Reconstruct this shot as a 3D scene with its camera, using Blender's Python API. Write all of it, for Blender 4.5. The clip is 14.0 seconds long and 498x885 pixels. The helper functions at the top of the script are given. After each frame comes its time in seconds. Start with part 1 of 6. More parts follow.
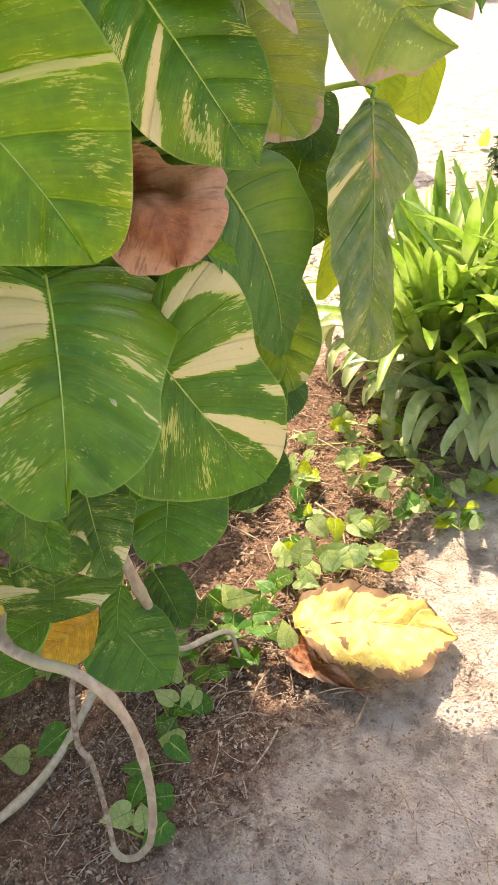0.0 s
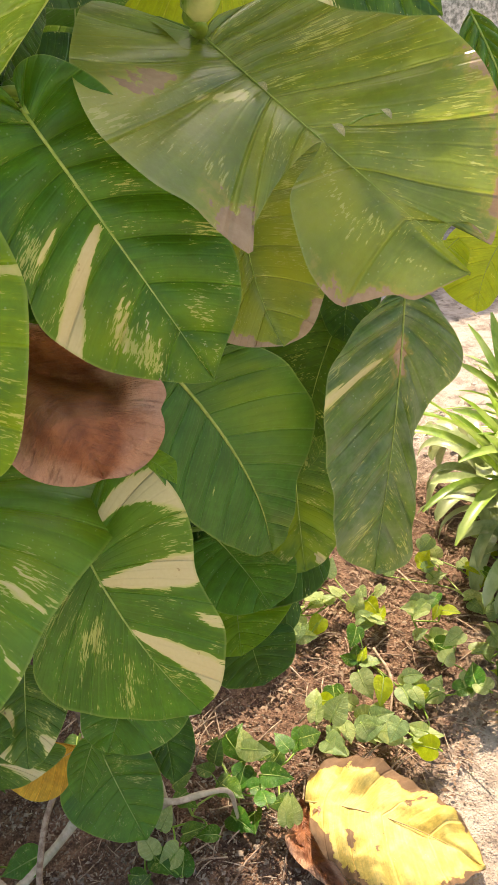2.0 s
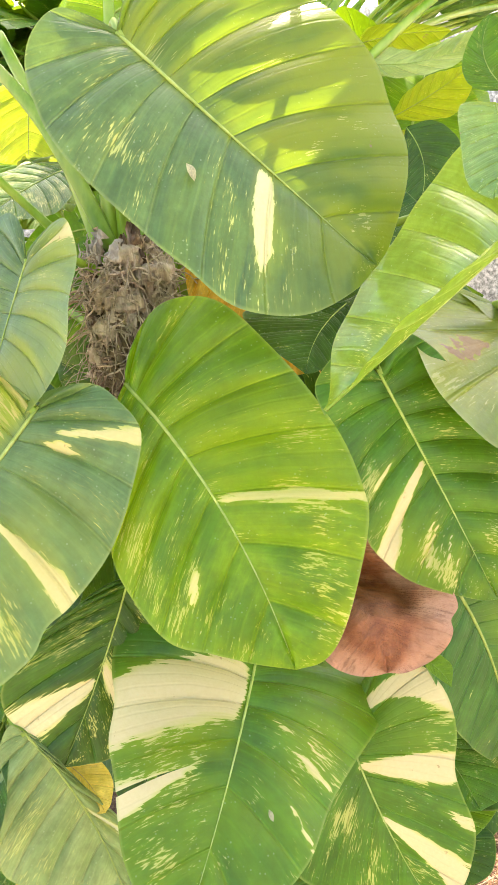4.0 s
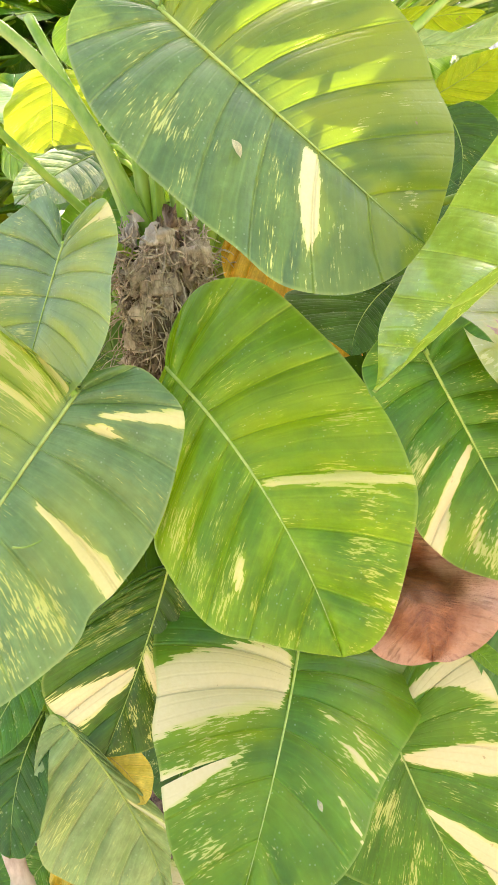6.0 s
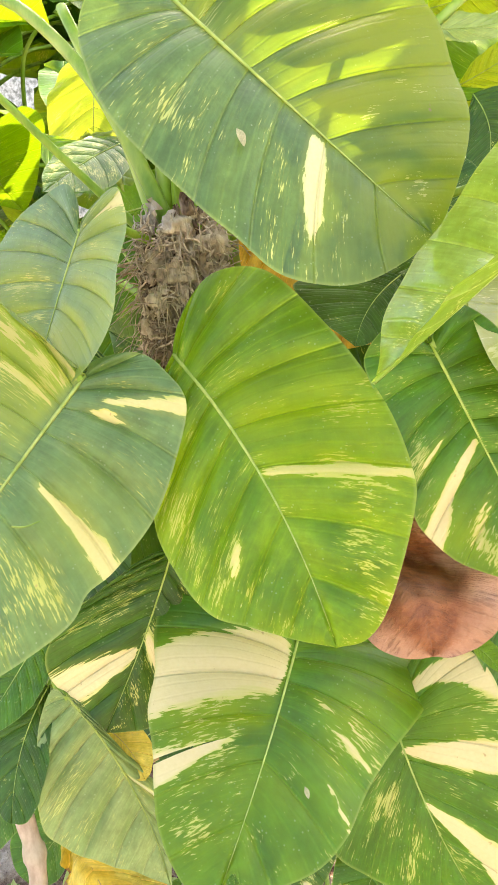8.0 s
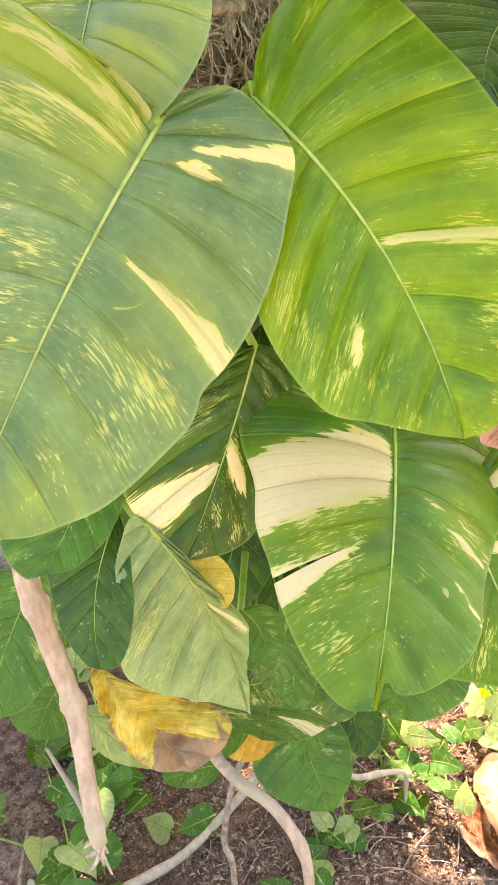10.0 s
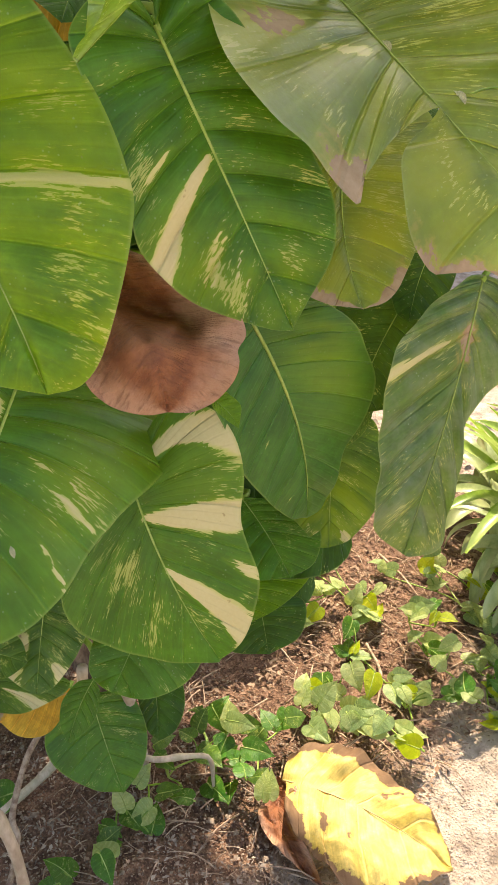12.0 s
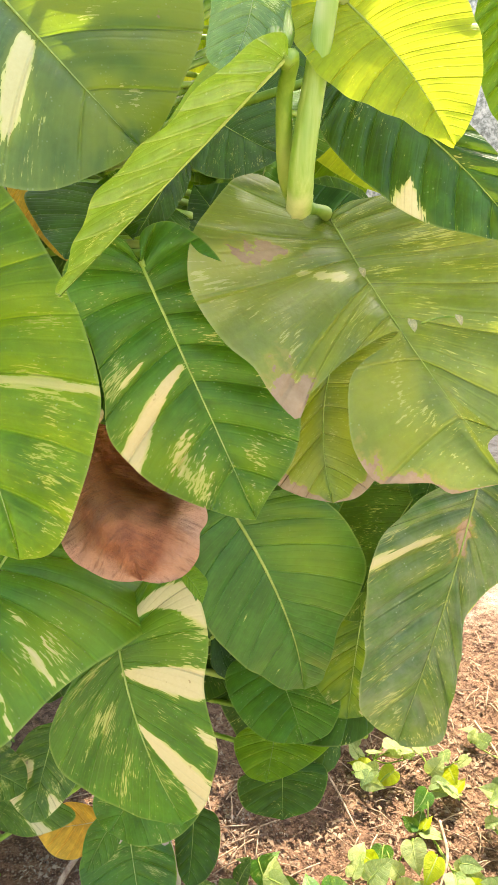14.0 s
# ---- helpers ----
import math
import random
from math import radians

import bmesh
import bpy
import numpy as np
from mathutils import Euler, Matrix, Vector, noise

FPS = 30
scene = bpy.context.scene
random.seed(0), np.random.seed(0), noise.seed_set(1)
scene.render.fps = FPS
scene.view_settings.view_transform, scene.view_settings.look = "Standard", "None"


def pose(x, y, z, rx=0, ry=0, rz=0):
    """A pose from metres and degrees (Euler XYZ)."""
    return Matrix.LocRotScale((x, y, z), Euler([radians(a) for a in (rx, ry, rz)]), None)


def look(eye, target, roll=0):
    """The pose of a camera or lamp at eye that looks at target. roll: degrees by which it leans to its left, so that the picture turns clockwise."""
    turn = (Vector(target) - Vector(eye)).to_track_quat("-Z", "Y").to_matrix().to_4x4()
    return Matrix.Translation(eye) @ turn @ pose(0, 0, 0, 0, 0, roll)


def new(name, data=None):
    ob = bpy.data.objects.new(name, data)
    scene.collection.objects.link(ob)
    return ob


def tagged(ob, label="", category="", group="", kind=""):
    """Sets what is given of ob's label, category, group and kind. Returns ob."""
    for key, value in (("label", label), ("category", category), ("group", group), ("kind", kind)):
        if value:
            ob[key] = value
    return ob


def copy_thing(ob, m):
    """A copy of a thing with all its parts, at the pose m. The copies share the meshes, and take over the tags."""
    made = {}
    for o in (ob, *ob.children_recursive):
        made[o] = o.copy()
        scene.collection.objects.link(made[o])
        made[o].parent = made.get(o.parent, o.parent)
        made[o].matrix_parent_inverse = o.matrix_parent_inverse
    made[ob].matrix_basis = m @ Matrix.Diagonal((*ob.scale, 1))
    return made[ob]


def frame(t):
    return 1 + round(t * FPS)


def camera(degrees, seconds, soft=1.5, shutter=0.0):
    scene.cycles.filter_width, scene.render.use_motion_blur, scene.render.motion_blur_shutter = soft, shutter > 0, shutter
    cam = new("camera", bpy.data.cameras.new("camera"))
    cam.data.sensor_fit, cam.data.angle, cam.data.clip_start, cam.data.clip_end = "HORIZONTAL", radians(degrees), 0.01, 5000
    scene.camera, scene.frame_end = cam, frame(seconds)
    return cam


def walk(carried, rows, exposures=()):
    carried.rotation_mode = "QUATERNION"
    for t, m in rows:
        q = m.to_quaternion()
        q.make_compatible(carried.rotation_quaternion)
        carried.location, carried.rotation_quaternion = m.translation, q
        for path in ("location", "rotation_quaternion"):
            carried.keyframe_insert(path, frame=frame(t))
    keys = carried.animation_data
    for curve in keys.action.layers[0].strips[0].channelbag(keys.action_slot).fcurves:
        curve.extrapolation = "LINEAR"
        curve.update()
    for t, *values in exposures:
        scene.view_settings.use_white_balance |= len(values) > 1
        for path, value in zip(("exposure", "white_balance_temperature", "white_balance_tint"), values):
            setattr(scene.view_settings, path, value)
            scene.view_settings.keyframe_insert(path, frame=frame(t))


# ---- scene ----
# the camera and its walk
cam = camera(36.1, 14.0, soft=1.0)
PATH = [
    (0, (1.15, 0.778, 1.348), (0.282, 2.223, 0.272), -10.9),
    (0.5, (1.146, 0.809, 1.373), (0.345, 2.311, 0.324), -12.3),
    (1, (1.166, 0.908, 1.392), (0.245, 2.387, 0.411), -11.5),
    (1.5, (1.229, 1.042, 1.402), (0.112, 2.387, 0.431), -7.8),
    (2, (1.238, 1.081, 1.419), (0.014, 2.365, 0.496), -7.4),
    (2.5, (1.22, 1.06, 1.447), (-0.135, 2.261, 0.596), -6.5),
    (3, (1.23, 1.01, 1.498), (-0.298, 2.12, 0.841), -3.7),
    (3.5, (1.219, 0.97, 1.516), (-0.325, 2.085, 0.904), -2.2),
    (4, (1.188, 0.901, 1.531), (-0.337, 2.082, 1.001), -3.7),
    (4.2, (1.165, 0.859, 1.532), (-0.352, 2.043, 0.986), -3.7),
    (6.3, (1.157, 0.889, 1.512), (-0.383, 2.053, 0.986), -3.9),
    (6.5, (1.168, 0.908, 1.511), (-0.386, 2.048, 0.977), -3.4),
    (7, (1.197, 0.923, 1.509), (-0.412, 1.995, 0.994), -3.6),
    (7.2, (1.201, 0.925, 1.509), (-0.426, 1.963, 0.982), -3.5),
    (9.3, (1.079, 0.865, 1.527), (-0.445, 1.98, 0.867), -1.4),
    (9.5, (1.041, 0.842, 1.509), (-0.425, 2.023, 0.832), -1.1),
    (10, (0.971, 0.786, 1.428), (-0.279, 2.046, 0.505), -2.1),
    (10.5, (0.958, 0.819, 1.361), (-0.256, 2.003, 0.301), 2.0),
    (11, (1.078, 0.961, 1.317), (-0.188, 2.073, 0.24), 2.0),
    (11.5, (1.177, 1.034, 1.347), (-0.063, 2.238, 0.341), 2.3),
    (12, (1.207, 1.025, 1.387), (-0.014, 2.301, 0.449), 1.2),
    (12.5, (1.25, 1.064, 1.427), (-0.117, 2.291, 0.635), -1.7),
    (13, (1.353, 1.193, 1.457), (-0.257, 2.128, 0.726), 2.9),
    (13.5, (1.38, 1.185, 1.471), (-0.266, 2.096, 0.791), 3.3),
    (14, (1.35, 1.16, 1.475), (-0.244, 2.165, 0.804), 1.1),
]
walk(cam, [(t, look(eye, target, roll)) for t, eye, target, roll in PATH],
     [(0, 1.30, 7750, 10), (0.5, 1.13, 7750, 10), (1.0, 0.95, 7750, 10), (1.5, 0.93, 7750, 10), (2.3, 1.02, 7750, 10), (3.0, 1.95, 7750, 10), (4.0, 2.08, 7750, 10), (7.0, 2.06, 7750, 10), (9.5, 2.14, 8300, 8), (10.0, 2.10, 7750, 16), (10.5, 2.20, 7750, 15), (11.3, 2.0, 7750, 10), (12.0, 1.10, 7750, 10), (12.5, 1.20, 7750, 10), (13.2, 1.80, 7750, 6), (14, 1.74, 7750, 5)])

# world, sun and sky
SUN_TO = Vector((-0.38, 0.50, 0.78)).normalized()
world = bpy.data.worlds.new("sky")
scene.world = world
world.use_nodes = True
sky = world.node_tree.nodes.new("ShaderNodeTexSky")
sky.sky_type, sky.sun_disc = "NISHITA", False
sky.sun_elevation, sky.sun_rotation = math.asin(SUN_TO.z), math.atan2(SUN_TO.x, SUN_TO.y)
sky.air_density, sky.dust_density = 1.0, 3.0
world.node_tree.links.new(sky.outputs[0], world.node_tree.nodes["Background"].inputs[0])
world.node_tree.nodes["Background"].inputs[1].default_value = 0.22
sun = new("sun", bpy.data.lights.new("sun", "SUN"))
sun.data.energy, sun.data.angle, sun.data.color = 4.6, radians(0.55), (1.0, 0.93, 0.82)
sun.matrix_world = look(SUN_TO * 30, (0, 0, 0))


# materials
def shader(name):
    """A new node material and a helper that adds one node with its inputs."""
    m = bpy.data.materials.new(name)
    m.use_nodes = True
    tree = m.node_tree
    tree.nodes.clear()

    def add(kind, out=0, props=None, **ins):
        nd = tree.nodes.new("ShaderNode" + kind)
        props = props or {}
        if "operation" in props:
            nd.operation = props["operation"]
        if "interpolation_type" in props:
            nd.interpolation_type = props["interpolation_type"]
        if "data_type" in props:
            nd.data_type, nd.blend_type = props["data_type"], props["blend_type"]
        if "uv_map" in props:
            nd.uv_map = props["uv_map"]
        if "attribute_name" in props:
            nd.attribute_name = props["attribute_name"]
        for k, v in ins.items():
            sock = nd.inputs[int(k[1:])] if k[0] == "i" and k[1:].isdigit() else nd.inputs[k.replace("_", " ")]
            if isinstance(v, bpy.types.NodeSocket):
                tree.links.new(v, sock)
            else:
                sock.default_value = v
        return nd.outputs[out]
    return m, add


def maths(add, op, a, b=0.0, c=0.0):
    return add("Math", 0, {"operation": op}, i0=a, i1=b, i2=c)


def step(add, x, lo, hi):
    return add("MapRange", 0, {"interpolation_type": "SMOOTHSTEP"}, i0=x, i1=lo, i2=hi)


def blend(add, fac, a, b, mode="MIX"):
    return add("Mix", 2, {"data_type": "RGBA", "blend_type": mode}, i0=fac, i6=a, i7=b)


def noise_tex(add, vec, scale, detail=4.0, rough=0.55):
    return add("TexNoise", 0, None, Vector=vec, Scale=scale, Detail=detail, Roughness=rough)


def rgb(r, g, b):
    return (r, g, b, 1.0)


def finish(m, add, surface):
    out = m.node_tree.nodes.new("ShaderNodeOutputMaterial")
    m.node_tree.links.new(surface, out.inputs[0])
    return m


def leaf_material(name, dark, light, pale, fleck=0.0, sheer=0.35, lime=(0.36, 0.50, 0.03), rough=0.38, veins=9.0, dust=0.0, shine=0.32, spots=0.28, crust=((0.24, 0.13, 0.055), (0.66, 0.49, 0.31))):
    """A glossy aroid leaf: green with streaks of pale variegation that run along its side veins."""
    m, add = shader(name)
    uv = add("UVMap", 0, {"uv_map": "vein"})
    sep = uv.node.id_data.nodes.new("ShaderNodeSeparateXYZ")
    m.node_tree.links.new(uv, sep.inputs[0])
    tau, across = sep.outputs[0], sep.outputs[1]
    rnd = add("ObjectInfo", 5)
    spread = maths(add, "ABSOLUTE", maths(add, "MULTIPLY_ADD", across, 2.0, -1.0))
    warp = noise_tex(add, add("CombineXYZ", 0, None, X=maths(add, "MULTIPLY", tau, 6.0), Y=maths(add, "MULTIPLY", across, 5.0), Z=maths(add, "MULTIPLY", rnd, 17.0)), 1.0, 2.0)
    tau_w = maths(add, "MULTIPLY_ADD", warp, 0.012, tau)
    streak = noise_tex(add, add("CombineXYZ", 0, None, X=maths(add, "MULTIPLY", tau_w, 120.0), Y=maths(add, "MULTIPLY", across, 8.0), Z=maths(add, "MULTIPLY", rnd, 37.0)), 1.0, 4.0, 0.6)
    dash = noise_tex(add, add("CombineXYZ", 0, None, X=maths(add, "MULTIPLY", tau_w, 270.0), Y=maths(add, "MULTIPLY", across, 19.0), Z=maths(add, "MULTIPLY_ADD", rnd, 61.0, 3.0)), 1.0, 3.0, 0.6)
    large = noise_tex(add, add("CombineXYZ", 0, None, X=maths(add, "MULTIPLY", tau_w, 13.0), Y=maths(add, "MULTIPLY", across, 4.5), Z=maths(add, "MULTIPLY_ADD", rnd, 91.0, 5.0)), 1.0, 2.0)
    cream = add("Attribute", 2, {"attribute_name": "cream"})
    flecks = add("Attribute", 2, {"attribute_name": "fleck"})
    gold = add("Attribute", 2, {"attribute_name": "gold"})
    dry = add("Attribute", 2, {"attribute_name": "dry"})
    solid = step(add, maths(add, "ADD", cream, maths(add, "MULTIPLY_ADD", streak, 1.8, maths(add, "MULTIPLY_ADD", large, 0.9, -1.35))), 0.47, 0.53)
    level = maths(add, "ADD", dash, maths(add, "MULTIPLY_ADD", large, 0.75, maths(add, "MULTIPLY_ADD", flecks, 0.185, fleck - 0.42)))
    dashed = maths(add, "MULTIPLY", step(add, level, 0.67, 0.715), 0.80)
    mask = maths(add, "MAXIMUM", solid, dashed)
    halo = maths(add, "MAXIMUM", step(add, level, 0.56, 0.70), maths(add, "MULTIPLY", step(add, cream, 0.0, 0.4), 0.8))
    geo = add("NewGeometry", 0)
    broad = noise_tex(add, geo, 14.0, 3.0)
    line = maths(add, "PINGPONG", maths(add, "MULTIPLY", tau, veins), 0.5)
    vein = step(add, line, 0.042, 0.0)
    fine_line = step(add, maths(add, "PINGPONG", maths(add, "MULTIPLY", tau_w, veins * 4.0), 0.5), 0.16, 0.0)
    band = noise_tex(add, add("CombineXYZ", 0, None, X=maths(add, "MULTIPLY", tau_w, 15.0), Y=maths(add, "MULTIPLY", across, 2.2), Z=maths(add, "MULTIPLY_ADD", rnd, 53.0, 2.0)), 1.0, 2.0)
    green = blend(add, step(add, maths(add, "MULTIPLY_ADD", broad, 0.55, maths(add, "MULTIPLY", band, 0.45)), 0.30, 0.70), rgb(*dark), rgb(*light))
    green = blend(add, maths(add, "MULTIPLY", step(add, band, 0.50, 0.74), 0.3), green, rgb(light[0] * 1.45, light[1] * 1.2, light[2]))
    green = blend(add, maths(add, "MULTIPLY", vein, 0.55), green, rgb(light[0] * 1.9 + 0.03, light[1] * 1.5 + 0.04, light[2] * 1.5 + 0.02))
    green = blend(add, maths(add, "MULTIPLY", fine_line, 0.20), green, rgb(light[0] * 1.5 + 0.01, light[1] * 1.3 + 0.02, light[2] * 1.2))
    mottle = noise_tex(add, geo, 75.0, 5.0, 0.7)
    green = add("HueSaturation", 0, None, Color=green, Value=maths(add, "MULTIPLY", maths(add, "MULTIPLY_ADD", mottle, 1.4, 0.27), maths(add, "MULTIPLY_ADD", streak, 0.9, 0.55)))
    green = blend(add, maths(add, "MULTIPLY", halo, 0.42), green, rgb(light[0] * 2.2 + 0.04, light[1] * 1.55, light[2]))
    # Gold zones: yellow variegation, and on the largest blade back light painted as lime.
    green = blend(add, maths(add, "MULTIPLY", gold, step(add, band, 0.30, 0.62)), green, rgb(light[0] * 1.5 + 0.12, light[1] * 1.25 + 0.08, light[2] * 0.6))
    grain = noise_tex(add, geo, 260.0, 3.0)
    thin = rgb(pale[0] * 0.72, pale[1] * 0.86, pale[2] * 0.38)
    pale_c = blend(add, maths(add, "MULTIPLY", solid, step(add, maths(add, "MULTIPLY_ADD", streak, 0.9, cream), 0.80, 1.35)), thin, blend(add, grain, rgb(pale[0] * 0.86, pale[1] * 0.83, pale[2] * 0.66), rgb(pale[0] * 0.98, pale[1] * 0.99, pale[2] * 0.90)))
    rust = step(add, noise_tex(add, geo, 120.0, 2.0), 0.70, 0.76)
    pale_c = blend(add, maths(add, "MULTIPLY", rust, 0.7), pale_c, rgb(0.36, 0.20, 0.09))
    col = blend(add, mask, green, pale_c)
    col = blend(add, maths(add, "MULTIPLY", step(add, spread, 0.972, 0.997), 0.32), col, rgb(0.42, 0.46, 0.12))
    dots = add("TexVoronoi", 0, None, Vector=geo, Scale=170.0)
    spot = maths(add, "MULTIPLY", step(add, dots, 0.20, 0.10), step(add, noise_tex(add, geo, 40.0, 1.0), 0.48, 0.60))
    col = blend(add, maths(add, "MULTIPLY", spot, spots), col, rgb(0.55, 0.62, 0.36))
    if dust:
        col = blend(add, maths(add, "MULTIPLY", step(add, noise_tex(add, geo, 22.0, 5.0, 0.7), 0.35, 0.75), dust), col, rgb(0.42, 0.40, 0.30))
    husk = blend(add, noise_tex(add, geo, 70.0, 5.0, 0.65), rgb(*crust[0]), rgb(*crust[1]))
    crisp = noise_tex(add, geo, 55.0, 4.0, 0.6)
    dried = step(add, maths(add, "MULTIPLY_ADD", crisp, 1.9, maths(add, "ADD", dry, -0.95)), 0.42, 0.54)
    ring = maths(add, "MULTIPLY", step(add, maths(add, "MULTIPLY_ADD", crisp, 1.9, maths(add, "ADD", dry, -0.95)), 0.16, 0.44), step(add, dry, 0.0, 0.05))
    col = blend(add, maths(add, "MULTIPLY", ring, 0.6), col, rgb(0.40, 0.27, 0.06))
    col = blend(add, dried, col, husk)
    rough_v = maths(add, "ADD", maths(add, "MULTIPLY_ADD", broad, 0.18, rough - 0.09), maths(add, "MULTIPLY", dried, 0.3))
    height = maths(add, "ADD", maths(add, "MULTIPLY", vein, -0.9), maths(add, "MULTIPLY_ADD", streak, 0.12, maths(add, "MULTIPLY", noise_tex(add, geo, 110.0, 3.0), 0.25)))
    bump = add("Bump", 0, None, Strength=0.65, Distance=0.0030, Height=maths(add, "MULTIPLY_ADD", fine_line, -0.12, height))
    glossy = add("BsdfPrincipled", 0, None, Base_Color=col, Roughness=rough_v, Normal=bump)
    glossy.node.inputs["Specular IOR Level"].default_value = shine
    see = blend(add, mask, rgb(*lime), rgb(pale[0] * 0.8, pale[1] * 0.8, pale[2] * 0.45))
    see = blend(add, dried, see, rgb(0.30, 0.14, 0.05))
    trans = add("BsdfTranslucent", 0, None, Color=see, Normal=bump)
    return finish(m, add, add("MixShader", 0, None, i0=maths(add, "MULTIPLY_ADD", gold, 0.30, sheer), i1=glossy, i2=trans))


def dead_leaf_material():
    """A dead leaf: darker rusty brown along its middle, paler and pinkish towards its curled rim."""
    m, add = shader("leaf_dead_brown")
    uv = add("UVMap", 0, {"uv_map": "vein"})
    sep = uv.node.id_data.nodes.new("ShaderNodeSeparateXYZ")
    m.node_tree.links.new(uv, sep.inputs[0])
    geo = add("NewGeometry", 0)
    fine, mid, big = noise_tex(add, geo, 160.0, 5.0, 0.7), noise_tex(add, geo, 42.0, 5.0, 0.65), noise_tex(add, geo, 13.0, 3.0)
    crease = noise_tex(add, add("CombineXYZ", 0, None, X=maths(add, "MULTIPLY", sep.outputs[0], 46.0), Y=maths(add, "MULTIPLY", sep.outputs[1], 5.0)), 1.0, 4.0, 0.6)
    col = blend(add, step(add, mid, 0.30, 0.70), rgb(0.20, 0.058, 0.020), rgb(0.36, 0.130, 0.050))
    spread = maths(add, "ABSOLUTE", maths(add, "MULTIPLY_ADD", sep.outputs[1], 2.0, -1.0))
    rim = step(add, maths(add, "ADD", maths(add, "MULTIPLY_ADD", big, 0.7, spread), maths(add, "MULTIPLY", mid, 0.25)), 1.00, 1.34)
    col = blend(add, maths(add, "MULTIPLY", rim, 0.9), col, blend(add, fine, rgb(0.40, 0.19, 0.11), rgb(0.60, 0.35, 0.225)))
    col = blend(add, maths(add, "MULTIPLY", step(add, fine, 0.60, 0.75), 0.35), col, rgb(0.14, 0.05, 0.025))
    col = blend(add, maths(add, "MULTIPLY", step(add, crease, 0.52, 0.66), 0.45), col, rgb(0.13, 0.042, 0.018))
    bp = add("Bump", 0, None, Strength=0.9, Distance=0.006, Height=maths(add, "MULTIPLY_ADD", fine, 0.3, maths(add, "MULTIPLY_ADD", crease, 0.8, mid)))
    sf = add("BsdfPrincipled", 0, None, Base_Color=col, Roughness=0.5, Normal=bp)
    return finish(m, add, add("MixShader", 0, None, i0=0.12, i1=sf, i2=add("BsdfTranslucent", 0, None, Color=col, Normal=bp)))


def plain_material(name, a, b, scale=30.0, rough=0.7, bump=0.4, dist=0.003, stretch=(1, 1, 1), sheer=0.0, c=None):
    """Two mixed tones with grain and relief, for stems, husks, twigs and petioles."""
    m, add = shader(name)
    geo = add("NewGeometry", 0)
    st = add("VectorMath", 0, {"operation": "MULTIPLY"}, i0=geo, i1=stretch)
    n1, n2 = noise_tex(add, st, scale, 5.0, 0.65), noise_tex(add, geo, scale * 0.2, 2.0)
    col = blend(add, step(add, n1, 0.32, 0.70), rgb(*a), rgb(*b))
    if c:
        col = blend(add, maths(add, "MULTIPLY", step(add, n2, 0.45, 0.65), 0.7), col, rgb(*c))
    rnd = add("ObjectInfo", 5)
    col = add("HueSaturation", 0, None, Color=col, Value=maths(add, "MULTIPLY_ADD", rnd, 0.3, 0.85))
    bp = add("Bump", 0, None, Strength=bump, Distance=dist, Height=n1)
    sf = add("BsdfPrincipled", 0, None, Base_Color=col, Roughness=rough, Normal=bp)
    if sheer:
        sf = add("MixShader", 0, None, i0=sheer, i1=sf, i2=add("BsdfTranslucent", 0, None, Color=col, Normal=bp))
    return finish(m, add, sf)


